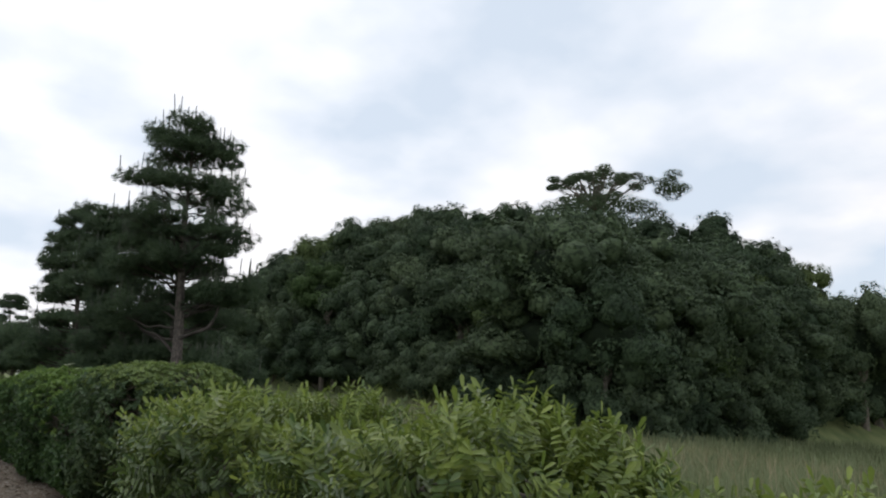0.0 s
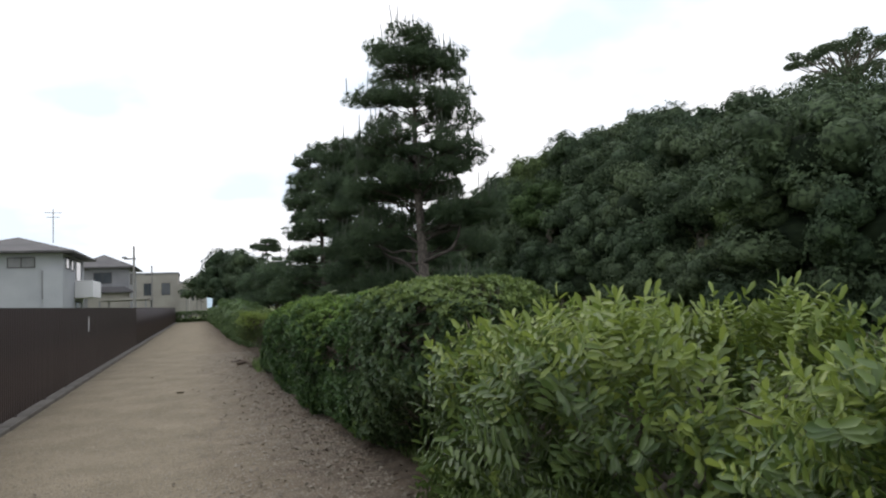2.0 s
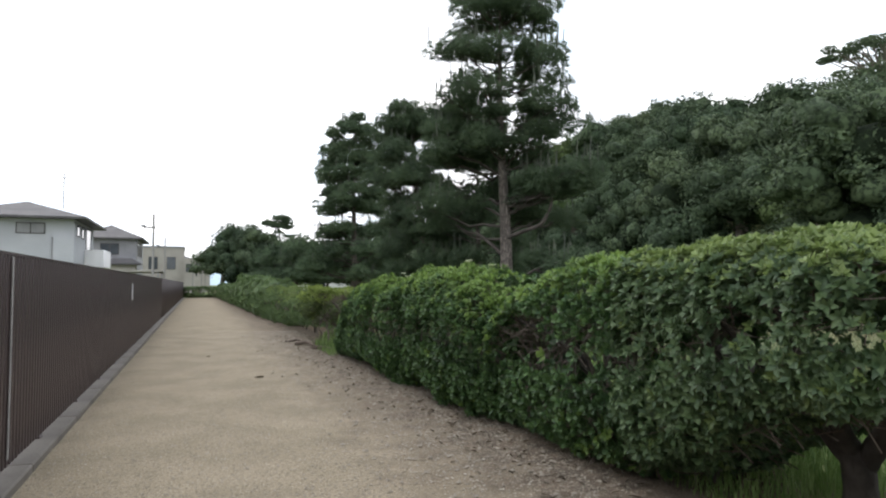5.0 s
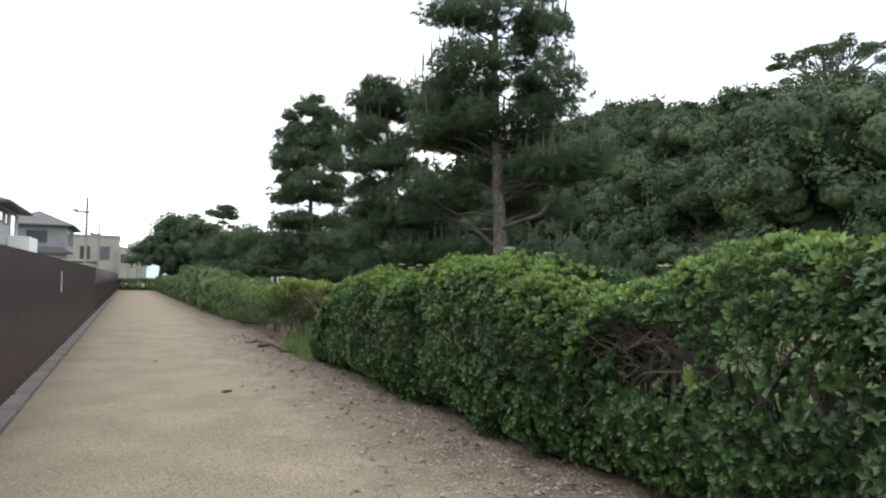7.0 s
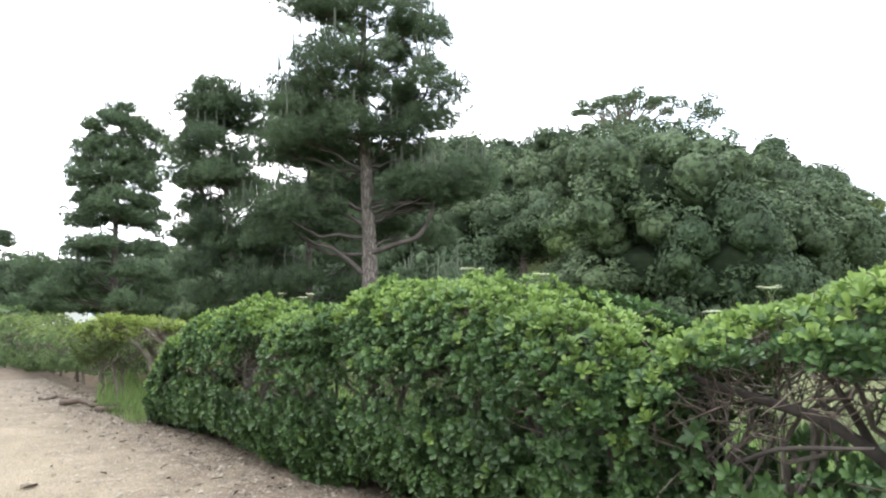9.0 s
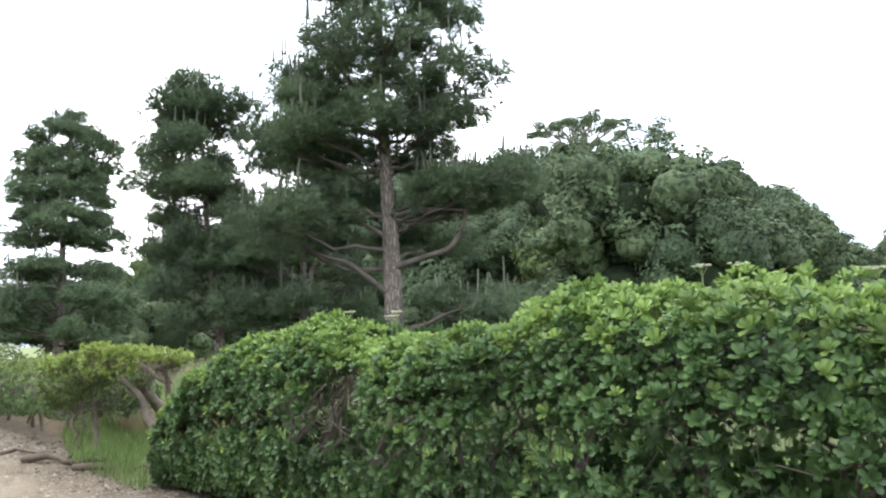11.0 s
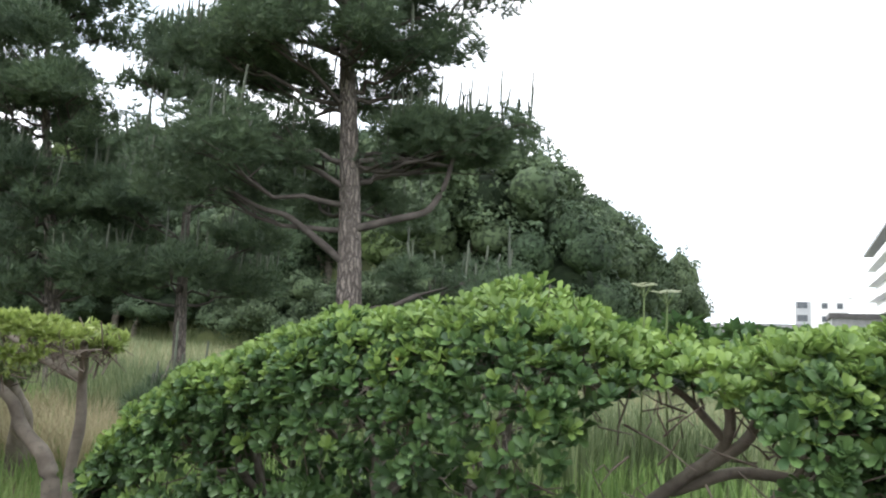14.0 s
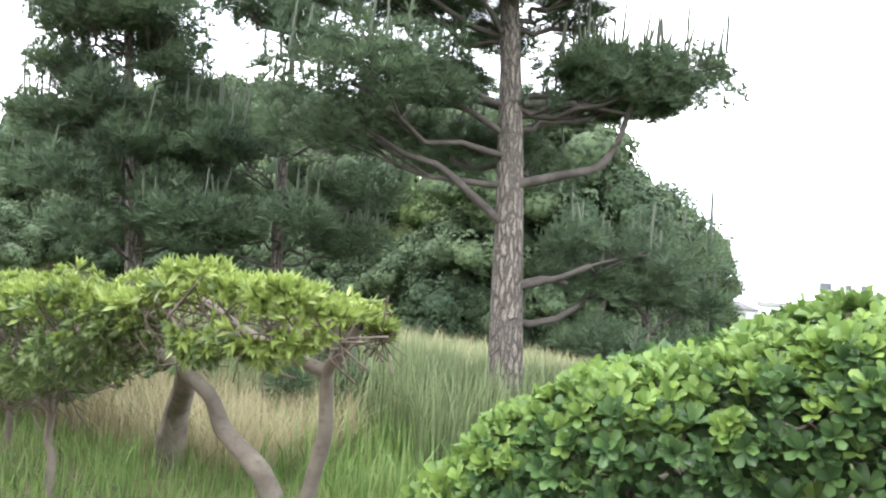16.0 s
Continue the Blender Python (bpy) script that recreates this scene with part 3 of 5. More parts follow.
def make_hedges():
    # the loose light-green bushes at the start of the walk
    shrub("leafy_bush", -3.4, 0.4, 2.3, 4.0, flat_top(0.80, 0.0, 0.14, 3), low(0.05), M_NANDINA, SPRAY, 126, 1.0,
          "low loose light-green bush with pinnate leaves", 0.1, wild=0.2, loose=0.6, young=M_NANDINA_YOUNG, tips=0.22)
    shrub("leafy_bush", 0.0, 2.5, 2.1, 3.9, flat_top(0.88, 0.0, 0.14, 4), low(0.05), M_NANDINA, SPRAY, 138, 1.0,
          "low loose light-green bush with pinnate leaves", 0.1, wild=0.2, loose=0.6, young=M_NANDINA_YOUNG, tips=0.22)
    shrub("leafy_bush", 2.1, 4.15, 1.75, 3.5, flat_top(1.26, 0.0, 0.16, 5), low(0.1), M_NANDINA, SPRAY, 180, 1.0,
          "loose light-green bush with upright pinnate sprays", 0.45, wild=0.24, loose=0.6, young=M_NANDINA_YOUNG, tips=0.22, deep=0.5, back=1.0)
    shrub("leafy_bush", 4.3, 6.8, 1.5, 3.2, flat_top(1.36, -0.16, 0.14, 8), low(0.1), M_NANDINA, SPRAY, 192, 1.0,
          "light-green bush with glossy pinnate leaves beside the clipped hedge", 0.4, wild=0.22, loose=0.6, young=M_NANDINA_YOUNG, tips=0.22, deep=0.5, back=1.0)
    # the clipped hedge
    shrub("hedge_bush", 7.05, 9.3, 1.55, 3.0, profile(7.05, 9.3, (7.05, 1.62), (7.3, 1.70), (8.0, 1.74), (9.3, 1.70)), along(7.05, 9.3, (7.05, 0.62), (7.3, 0.8), (7.6, 0.8), (8.0, 0.6), (8.3, 0.4), (8.7, 0.18), (9.3, 0.08)), M_HEDGE, ROSE_SMALL, 560, 1.05,
          "dense clipped dark green hedge bush over a bare trunk", 0.0, trunks=[(2.4, 8.95, 0.03)], round_end=0.4, wood=M_BOUGH, young=M_HEDGE_YOUNG, twigs=700, deep=0.55, back=1.0, patchy=0.95,
          lines=[(((2.52, 7.95, -0.1), (2.50, 7.93, 0.2), (2.44, 7.9, 0.42), (2.36, 8.05, 0.62), (2.28, 8.4, 0.80), (2.2, 8.8, 1.0)), 0.085), (((2.48, 7.92, 0.36), (2.46, 7.72, 0.62), (2.4, 7.5, 0.95), (2.3, 7.35, 1.25)), 0.06),
                 (((2.42, 7.92, 0.45), (2.2, 7.85, 0.75), (2.0, 7.95, 1.1), (1.9, 8.0, 1.4)), 0.045), (((2.3, 8.3, 0.76), (2.05, 8.2, 0.95), (1.8, 8.3, 1.25)), 0.03)])
    shrub("hedge_bush", 8.9, 11.6, 1.6, 3.1, profile(8.9, 11.6, (8.9, 1.7), (10.3, 1.65), (10.6, 1.53), (11.1, 1.40), (11.6, 1.15)), low(0.06), M_PITTO, ROSE_BIG, 400, 0.92,
          "clipped green hedge bush with twiggy bare patches low down", 0.0, hole=(10.68, 0.93, 0.50, 0.22), deep=0.55, back=0.75, young=M_PITTO_YOUNG, tips=0.2, inside=ROSE_PLAIN, twigs=1500, patchy=0.62,
          lines=[(((2.4, 10.3, 0.1), (2.2, 10.35, 0.7), (2.1, 10.6, 0.9), (2.0, 10.95, 1.0), (1.9, 11.3, 1.1)), 0.03), (((2.4, 10.3, 0.6), (2.3, 10.1, 0.85), (2.2, 9.8, 0.95), (2.0, 9.5, 1.1)), 0.035),
                 (((2.25, 10.45, 0.75), (2.05, 10.5, 1.0), (1.9, 10.6, 1.25)), 0.018), (((2.2, 11.25, 0.3), (1.95, 11.0, 0.65), (1.8, 10.7, 0.8), (1.75, 10.3, 0.86)), 0.013), (((2.35, 10.3, 0.5), (2.0, 10.15, 0.7), (1.8, 10.0, 0.95)), 0.014)], wood=M_BOUGH,
          trunks=[(2.3, 9.6, 0.028), (2.35, 10.3, 0.03), (2.3, 10.7, 0.028), (2.0, 11.0, 0.018), (2.2, 11.25, 0.024)], round_end=0.4)
    shrub("hedge_bush", 11.35, 15.1, 1.45, 3.0, profile(11.35, 15.1, (11.35, 1.2), (11.8, 1.46), (12.5, 1.64), (13.7, 1.63), (14.3, 1.49), (15.1, 1.42)), low(0.06), M_PITTO, ROSE_BIG, 620, 0.86,
          "rounded hedge bush with thick whorled green leaves", 0.0, wild=0.17, round_end=0.4, patchy=1.0, deep=0.6, back=1.0, young=M_PITTO_YOUNG, tips=0.2, inside=ROSE_PLAIN, twigs=900, more_holes=((14.98, 0.85, 0.24, 0.33, False), (14.95, 0.75, 0.55, 0.45, "back")))
    shrub("hedge_bush", 14.75, 18.45, 1.45, 2.9, profile(14.75, 18.45, (14.75, 1.42), (15.3, 1.44), (16.0, 1.53), (17.0, 1.46), (17.6, 1.27), (18.1, 1.0), (18.45, 0.62)), low(0.06), M_PITTO, ROSE_BIG, 600, 0.88,
          "clipped hedge bush with a see-through hole among its branches", 0.0, patchy=1.0, wild=0.12, hole=(15.38, 0.86, 0.34, 0.34), trunks=[(2.2, 16.3, 0.03), (2.2, 16.9, 0.035), (2.2, 17.6, 0.035)], round_end=0.2, young=M_PITTO_YOUNG, tips=0.2, inside=ROSE_PLAIN, twigs=900, more_holes=((15.85, 0.84, 0.9, 0.42, "back"),),
          lines=[(((2.12, 16.02, -0.08), (2.1, 15.85, 0.28), (2.1, 15.62, 0.66), (2.08, 15.3, 0.93), (2.0, 15.25, 1.05), (1.95, 15.28, 1.25)), 0.028), (((2.1, 15.42, 0.83), (2.05, 15.2, 0.98), (2.0, 15.1, 1.25)), 0.024),
                 (((2.12, 15.5, 0.75), (2.12, 15.25, 0.86), (2.1, 14.95, 0.86), (2.0, 14.7, 1.0)), 0.022), (((2.14, 15.85, 0.26), (2.14, 15.5, 0.56), (2.12, 15.15, 0.72), (2.05, 14.9, 1.0), (2.0, 14.85, 1.25)), 0.02),
                 (((2.05, 15.28, 0.98), (1.9, 15.4, 1.15), (1.8, 15.55, 1.25)), 0.015), (((2.05, 15.15, 0.74), (1.9, 15.0, 0.95), (1.85, 15.05, 1.25)), 0.014)])
    shrub("hedge_bush", 18.65, 21.4, 1.15, 2.25, profile(18.65, 21.4, (18.65, 1.28), (18.9, 1.36), (19.6, 1.37), (20.6, 1.28), (21.4, 1.18)), along(18.65, 21.4, (18.65, 1.19), (19.3, 1.12), (19.7, 0.98), (20.1, 0.85), (20.6, 0.70), (21.4, 0.5)),
          M_PITTO_PALE, ROSE_PALE, 400, 0.78, "umbrella-shaped clipped bush on three bare twisted trunks", 0.0, trunks=[(1.75, 20.7, 0.022), (1.7, 21.1, 0.018)], round_end=0.45, wild=0.2, patchy=0.0, loose=0.5, deep=0.6, young=M_PITTO_TIP, tips=0.14, twigs=380,
          lines=[(((2.68, 20.88, -0.1), (2.64, 20.82, 0.25), (2.56, 20.68, 0.52), (2.3, 20.35, 0.68), (1.95, 19.95, 0.95)), 0.085),
                 (((1.93, 19.22, -0.1), (1.93, 19.25, 0.3), (1.93, 19.36, 0.46), (1.92, 19.62, 0.60), (1.92, 19.74, 0.78), (1.75, 20.2, 1.05)), 0.05),
                 (((1.92, 19.05, -0.1), (1.93, 19.08, 0.4), (1.92, 19.0, 0.7), (1.91, 19.02, 0.98), (1.80, 18.85, 1.09), (1.68, 18.7, 1.2)), 0.034),
                 (((1.92, 19.02, 0.96), (1.91, 19.15, 0.99), (1.9, 19.35, 1.04), (1.87, 19.55, 1.12), (1.8, 19.75, 1.24)), 0.028), (((1.91, 19.2, 1.0), (1.9, 19.26, 1.1), (1.88, 19.28, 1.24)), 0.022),
                 (((1.85, 18.9, 1.05), (1.7, 18.8, 1.13), (1.6, 18.68, 1.2)), 0.008), (((1.8, 18.9, 1.07), (1.8, 18.8, 1.15), (1.82, 18.7, 1.22)), 0.007), (((1.7, 18.75, 1.12), (1.5, 18.75, 1.2), (1.36, 18.7, 1.26)), 0.006)])
    y, k = 21.4, 0
    tops = [1.15, 1.3, 1.5, 1.7, 1.85, 1.5, 1.3, 1.4, 1.35, 1.3, 1.4]
    for h in tops:
        ln = 6.8 if k == 0 else 5.2
        xo = -0.010 * (y - 23)
        shrub("hedge_bush", y, y + ln + 0.3, 1.45 + xo, 3.0 + xo, flat_top(h, 0, 0.2, y), low(0.5, 0.1) if k == 0 else low(0.05), M_HEDGE_FAR, ROSE_FAR if y > 33 else ROSE_SMALL, 70 if y > 33 else 180, 1.0,
              "clipped green hedge bush along the gravel path", 0.3, wild=0.2, young=M_HEDGE_YOUNG if y < 33 else None, tips=0.2)
        y += ln
        k += 1
    end = shrub("hedge_bush", -2.0, 2.0, -0.6, 0.6, flat_top(1.15, 0, 0.05, 2), low(0.05), M_HEDGE_FAR, ROSE_FAR, 60, 1.0,
                "low dark hedge closing the end of the path", 0.1)
    end.location, end.rotation_euler = (-0.7, 82.5, 0), (0, 0, radians(90))


make_hedges()

# ---- pines ----
TUFT = tuft(11, 0.17, 0.0155, 68)
TUFT_FINE = tuft(17, 0.16, 0.0105, 70)
TUFT_FAR = tuft(10, 0.26, 0.034, 80)


def pine(place, height, trunk_r, boughs, label, far=False, lean=(0, 0), top_r=0.9, shoots=60, density=480, tufts=None, limbs=()):
    """A pine: a bending trunk, boughs (bearing, reach, height, pad radius), pads of needle tufts, candles on top."""
    root = thing("pine_tree", place, label, "pine tree", "pines beside the path")
    n = 12
    zs = np.linspace(-0.2, height * 0.97, n)
    u = np.clip(zs / height, 0, 1)
    trunk = np.stack([lean[0] * u + 0.05 * np.sin(u * 9 + place[0]) * u, lean[1] * u + 0.05 * np.cos(u * 8 + place[1]) * u, zs], -1)
    rad = trunk_r * (1 - 0.88 * u) + trunk_r * 0.35 * np.exp(-zs.clip(0) * 3)
    v, f = tube(trunk, rad, 14)
    v = v + unit(np.stack([v[:, 0], v[:, 1], v[:, 2] * 0], -1)) * (0.012 * lumps(v, 6.0))[:, None]
    part("trunk", mesh_of("trunk", v, f, M_PINEBARK, True), root, "grey-brown plated bark")
    for pts, r0 in limbs:
        q = np.array(pts) - place
        fine = np.stack([np.interp(np.linspace(0, len(q) - 1, 4 * len(q)), np.arange(len(q)), q[:, k]) for k in range(3)], -1)
        fine[1:-1] = (fine[:-2] + 2 * fine[1:-1] + fine[2:]) / 4
        v, f = tube(fine, r0 * np.linspace(1.2, 0.6, len(fine)) * (1 + 0.1 * lumps(fine, 9.0)), 9)
        part("bough", mesh_of("bough", v, f, M_BOUGH, True), root)
    pads = []

    def axis(z):
        return np.array([np.interp(z, zs, trunk[:, k]) for k in range(3)])

    for az, reach, z, pr in boughs:
        d = np.array([math.sin(radians(az)), math.cos(radians(az)), 0])
        s = axis(max(z - 0.25 - 0.12 * reach, 0.8))
        e = axis(z) + d * reach
        e[2] = z
        limb = curve_between(s, e, -0.12 * reach * 0.5, 0.04 * reach, 7)
        r0 = max(0.022, trunk_r * 0.27 * (1 - 0.6 * z / height))
        bits = [tube(limb, np.linspace(r0, r0 * 0.35, 7), 7)]
        for q in range(7):
            st = limb[3 + q % 4]
            bits.append(tube(curve_between(st, e + rng.normal(0, pr * 0.45, 3) * (1, 1, 0.3), 0.03, 0.03, 4), np.linspace(r0 * 0.35, r0 * 0.12, 4), 5))
        v, f = joined(bits)
        part("bough", mesh_of("bough", v, f, M_BOUGH, True), root)
        pads.append((e, pr))
        if reach > 1.3:
            pads.append((axis(z) + d * reach * 0.55 + (0, 0, 0.06), pr * 0.62))
    pads.append((axis(height - 0.35), top_r))
    pos, out, crest = [], [], []
    for c, r in pads:
        m = int(density * r * max(r, 0.62) * (0.36 if far else 1.0)) + 20
        lobes = max(4, int(8 * r))
        lc = c + np.clip(rng.normal(0, 1, (lobes, 3)), -1.35, 1.35) * (0.42 * r, 0.42 * r, 0.14 * r)
        k = rng.integers(0, lobes, m)
        d = unit(rng.normal(size=(m, 3)) * (1, 1, 0.8))
        flat = np.stack([np.ones(m), np.ones(m), np.where(d[:, 2] > 0, 0.85, 0.42)], -1)
        q = lc[k] + d * (0.52 * r * rng.uniform(0.3, 1, m) ** 0.5)[:, None] * flat
        pos.append(q); out.append(unit(d * (1, 1, 0.5) + (0, 0, 1.0))); crest.append(d[:, 2] > 0.55)
    pos, out, crest = np.concatenate(pos), np.concatenate(out), np.concatenate(crest)
    v, f = scatter(TUFT_FAR if far else tufts or TUFT, pos, frames(out), rng.uniform(0.7, 1.25, len(pos)))
    tagged(part("needles", mesh_of("needles", v, f, M_PINE), root, "dark green needles"), kind="stuff")
    if shoots:
        bits, bulk = [], 1.7 if far else 1.0
        top = np.flatnonzero(crest)
        for i in rng.choice(top, min(shoots, len(top)), replace=False):
            h = 0.08 + 0.46 * rng.uniform() ** 2.2
            bits.append(tube(curve_between(pos[i], pos[i] + (rng.normal(0, 0.03), rng.normal(0, 0.03), h + 0.1), 0, 0.004, 3), (0.014 * bulk, 0.016 * bulk, 0.011 * bulk), 5))
        v, f = joined(bits)
        tagged(part("new_growth", mesh_of("new_growth", v, f, M_SHOOT), root, "upright pale new shoots"), kind="stuff")
    return root


def ring_of(z, reach, count, pr, start=0, spread=0.25):
    return [(start + 360 * k / count + rng.uniform(-20, 20), reach * rng.uniform(1 - spread, 1 + spread), z + rng.uniform(-0.28, 0.28), pr * rng.uniform(0.85, 1.15)) for k in range(count)]


def make_pines():
    global rng
    rng = np.random.default_rng(21)
    big = ring_of(8.6, 0.8, 7, 0.66, 10) + ring_of(8.05, 1.0, 7, 0.64, 30) + ring_of(7.3, 1.0, 6, 0.6, 60) + ring_of(6.85, 1.3, 7, 0.62, 100) \
        + ring_of(5.85, 1.55, 8, 0.66, 20) + ring_of(5.45, 1.3, 7, 0.62, 50) \
        + [(310, 1.6, 4.7, 0.85), (285, 1.3, 4.75, 0.8), (340, 1.4, 4.6, 0.85), (20, 1.3, 4.8, 0.85), (60, 1.2, 4.7, 0.8), (130, 0.95, 4.7, 0.7), (170, 0.9, 4.8, 0.7), (225, 0.9, 4.9, 0.7),
           (320, 1.3, 3.9, 0.85), (20, 1.4, 3.9, 0.85), (305, 1.8, 3.4, 0.9), (335, 1.8, 3.1, 0.9),
           (140, 1.85, 4.05, 0.62), (138, 1.2, 3.75, 0.66), (150, 1.5, 3.9, 0.62), (130, 1.6, 3.8, 0.6), (145, 1.8, 4.0, 0.8), (138, 1.35, 3.85, 0.8), (134, 1.85, 3.9, 0.7), (143, 1.6, 2.1, 0.75), (128, 1.5, 1.7, 0.75), (140, 0.7, 3.55, 0.5), (75, 1.8, 3.2, 0.8), (40, 2.0, 3.3, 0.85)]
    pine((5.93, 19.82, -0.1), 9.0, 0.19, big, "tall layered pine with a bare plated trunk", shoots=520, density=540, lean=(0.05, 0.6), tufts=TUFT_FINE,
         limbs=((((5.95, 19.88, 2.55), (6.2, 19.55, 2.68), (6.52, 19.2, 2.82), (6.66, 19.05, 3.15), (6.72, 18.95, 3.6)), 0.048), (((5.95, 19.9, 3.4), (6.25, 19.55, 3.5), (6.7, 19.0, 3.45)), 0.034),
                (((5.95, 19.85, 2.0), (5.72, 20.3, 2.4), (5.5, 20.6, 2.68), (5.3, 20.9, 2.75), (5.1, 21.3, 3.0)), 0.042), (((5.95, 19.95, 3.0), (5.7, 20.4, 3.3), (5.4, 20.9, 3.45), (5.1, 21.3, 3.5)), 0.034),
                (((5.95, 19.82, 1.5), (6.15, 19.6, 1.6), (6.3, 19.4, 1.56)), 0.036)))
    p2 = ring_of(6.85, 0.5, 5, 0.6, 20) + ring_of(6.5, 0.75, 5, 0.7, 0) + ring_of(6.05, 0.7, 4, 0.6, 40) + ring_of(5.6, 1.05, 6, 0.72, 25) + ring_of(5.15, 0.9, 4, 0.66, 0) + ring_of(4.7, 1.2, 6, 0.74, 70) + ring_of(4.25, 1.0, 4, 0.7, 10) + ring_of(3.8, 1.4, 5, 0.8, 10) + ring_of(3.3, 1.0, 4, 0.7, 50) + ring_of(2.8, 1.15, 5, 0.8, 40) + ring_of(1.9, 1.0, 4, 0.8, 0)
    p2 = [b for b in p2 if not (4.45 < b[2] < 5.5 and 80 < b[0] % 360 < 190)]
    pine((6.1, 25.8, -0.15), 7.4, 0.14, p2, "bushy pine with dense dark green boughs", shoots=300, lean=(-0.75, 0.3), density=600)
    p3 = ring_of(6.3, 0.5, 4, 0.55, 0) + ring_of(5.8, 0.7, 5, 0.55, 30) + ring_of(5.35, 0.75, 5, 0.5, 50) + [(100, 1.1, 3.85, 0.55), (20, 1.0, 3.8, 0.55), (190, 1.0, 3.7, 0.55), (300, 0.9, 3.8, 0.5)] + ring_of(3.2, 1.1, 4, 0.7, 70) + ring_of(2.2, 1.1, 5, 0.75, 10)
    pine((7.05, 24.05, -0.25), 6.6, 0.12, p3, "slender pine standing in tall grass", shoots=200, lean=(-0.15, 0.1), density=600)
    p6 = [(20, 0.5, 1.1, 0.55), (120, 0.6, 1.0, 0.55), (230, 0.5, 1.0, 0.5), (300, 0.6, 1.1, 0.5), (150, 0.4, 1.6, 0.45), (60, 0.5, 1.7, 0.45), (280, 0.35, 1.7, 0.4)]
    pine((7.25, 18.75, -0.2), 2.35, 0.05, p6, "young bushy pine at the edge of the tall grass", shoots=16, top_r=0.35)
    p7 = [(20, 0.3, 0.55, 0.32), (140, 0.35, 0.5, 0.32), (260, 0.3, 0.5, 0.3), (80, 0.2, 0.75, 0.25)]
    pine((4.3, 21.1, -0.05), 1.0, 0.03, p7, "knee-high young pine in the bank grass", shoots=6, top_r=0.2)
    p4 = ring_of(10.0, 0.6, 5, 0.62, 0) + ring_of(9.4, 0.95, 6, 0.7, 40) + ring_of(8.8, 1.15, 6, 0.74, 20) + ring_of(8.1, 1.2, 7, 0.76, 60) + ring_of(7.4, 1.35, 7, 0.78, 15) + ring_of(6.6, 1.45, 7, 0.8, 45) \
        + ring_of(5.7, 1.7, 8, 0.82, 5) + ring_of(4.4, 1.7, 6, 0.85, 30) + ring_of(3.4, 2.1, 7, 0.95, 10) + [(285, 2.9, 3.2, 0.9), (300, 3.4, 3.0, 0.85), (270, 2.4, 2.6, 0.9)] + ring_of(2.4, 2.0, 6, 0.95, 0)
    pine((6.6, 39.8, -0.3), 10.9, 0.19, p4, "tall conical pine with layered boughs", far=True, shoots=220, top_r=0.7, density=620)
    p5 = ring_of(8.75, 0.9, 5, 0.8, 0) + ring_of(8.2, 1.1, 5, 0.8, 40) + ring_of(7.2, 1.0, 3, 0.65, 80) + ring_of(5.9, 1.5, 4, 0.9, 20) + ring_of(4.9, 1.7, 5, 1.0, 60) + [(300, 1.4, 6.6, 0.7), (80, 1.3, 6.2, 0.8), (200, 1.2, 5.2, 0.9)] + ring_of(3.9, 1.8, 5, 1.2, 0) + ring_of(2.4, 2.2, 6, 1.3, 0)
    pine((7.5, 82.0, -0.3), 9.4, 0.2, p5, "crooked flat-topped pine far along the path", far=True, shoots=0, lean=(0, 0), top_r=0.8, density=620)
    for x, y, h in ((5.6, 68, 5.0), (10.0, 66, 5.4), (5.4, 53, 4.9), (9.5, 52, 5.2)):
        b = ring_of(h - 0.8, 0.9, 5, 1.0, 0) + ring_of(h * 0.68, 1.6, 6, 1.2, 30) + ring_of(h * 0.42, 1.9, 6, 1.3, 0)
        pine((x, y, -0.2), h, 0.16, b, "small dense pine far along the path", far=True, shoots=40, top_r=1.1, density=620)


make_pines()

# ---- the wooded mound ----


def crown_mesh(name, r, seed, mat, lobes=28, per=240, squash=0.9, card=0.22):
    """A broad crown: rounded lobes, each a mass of foliage set with close clumps of leaf sprays."""
    rg = np.random.default_rng(seed)
    d = unit(rg.normal(size=(lobes, 3)) + (0, 0, 0.35))
    d[:, 2] = np.maximum(d[:, 2], -0.35)
    rad = r * rg.uniform(0.5, 0.92, lobes)
    c = d * rad[:, None] * (1, 1, squash)
    lr = r * rg.uniform(0.24, 0.42, lobes)
    bm = bmesh.new()
    bmesh.ops.create_icosphere(bm, subdivisions=1, radius=1)
    bv, bf = np.array([q.co for q in bm.verts]), np.array([[q.index for q in p.verts] for p in bm.faces])
    bm.free()
    pieces = []
    for k in range(lobes):
        pieces.append((c[k] + bv * (lr[k] * (0.66 + 0.3 * lumps(bv, 2.6, k + seed)))[:, None] * (1, 1, 0.92), bf))
    sub = 20
    k = np.repeat(np.arange(lobes), sub)
    q = unit(rg.normal(size=(len(k), 3)) + d[k] * 0.7 + (0, 0, 0.35))
    tc = c[k] + q * (lr[k] * rg.uniform(0.66, 0.92, len(k)))[:, None]
    tr = lr[k] * rg.uniform(0.24, 0.38, len(k))
    m = np.repeat(np.arange(len(k)), per // sub)
    w = unit(rg.normal(size=(len(m), 3)) + q[m] * 0.8 + (0, 0, 0.25))
    p = tc[m] + w * (tr[m] * rg.uniform(0.7, 1.05, len(m)))[:, None]
    base = np.array([(-0.5, -0.34, -0.06), (0.55, 0, 0.03), (-0.35, 0.42, 0.06)]), np.array([(0, 1, 2)])
    pieces.append(scatter(base, p, frames(unit(w * 0.9 + q[m] * 0.7 + rg.normal(0, 0.2, p.shape))), card * rg.uniform(0.6, 1.35, len(p))))
    v, f = joined(pieces)
    return mesh_of(name, v, f, mat)


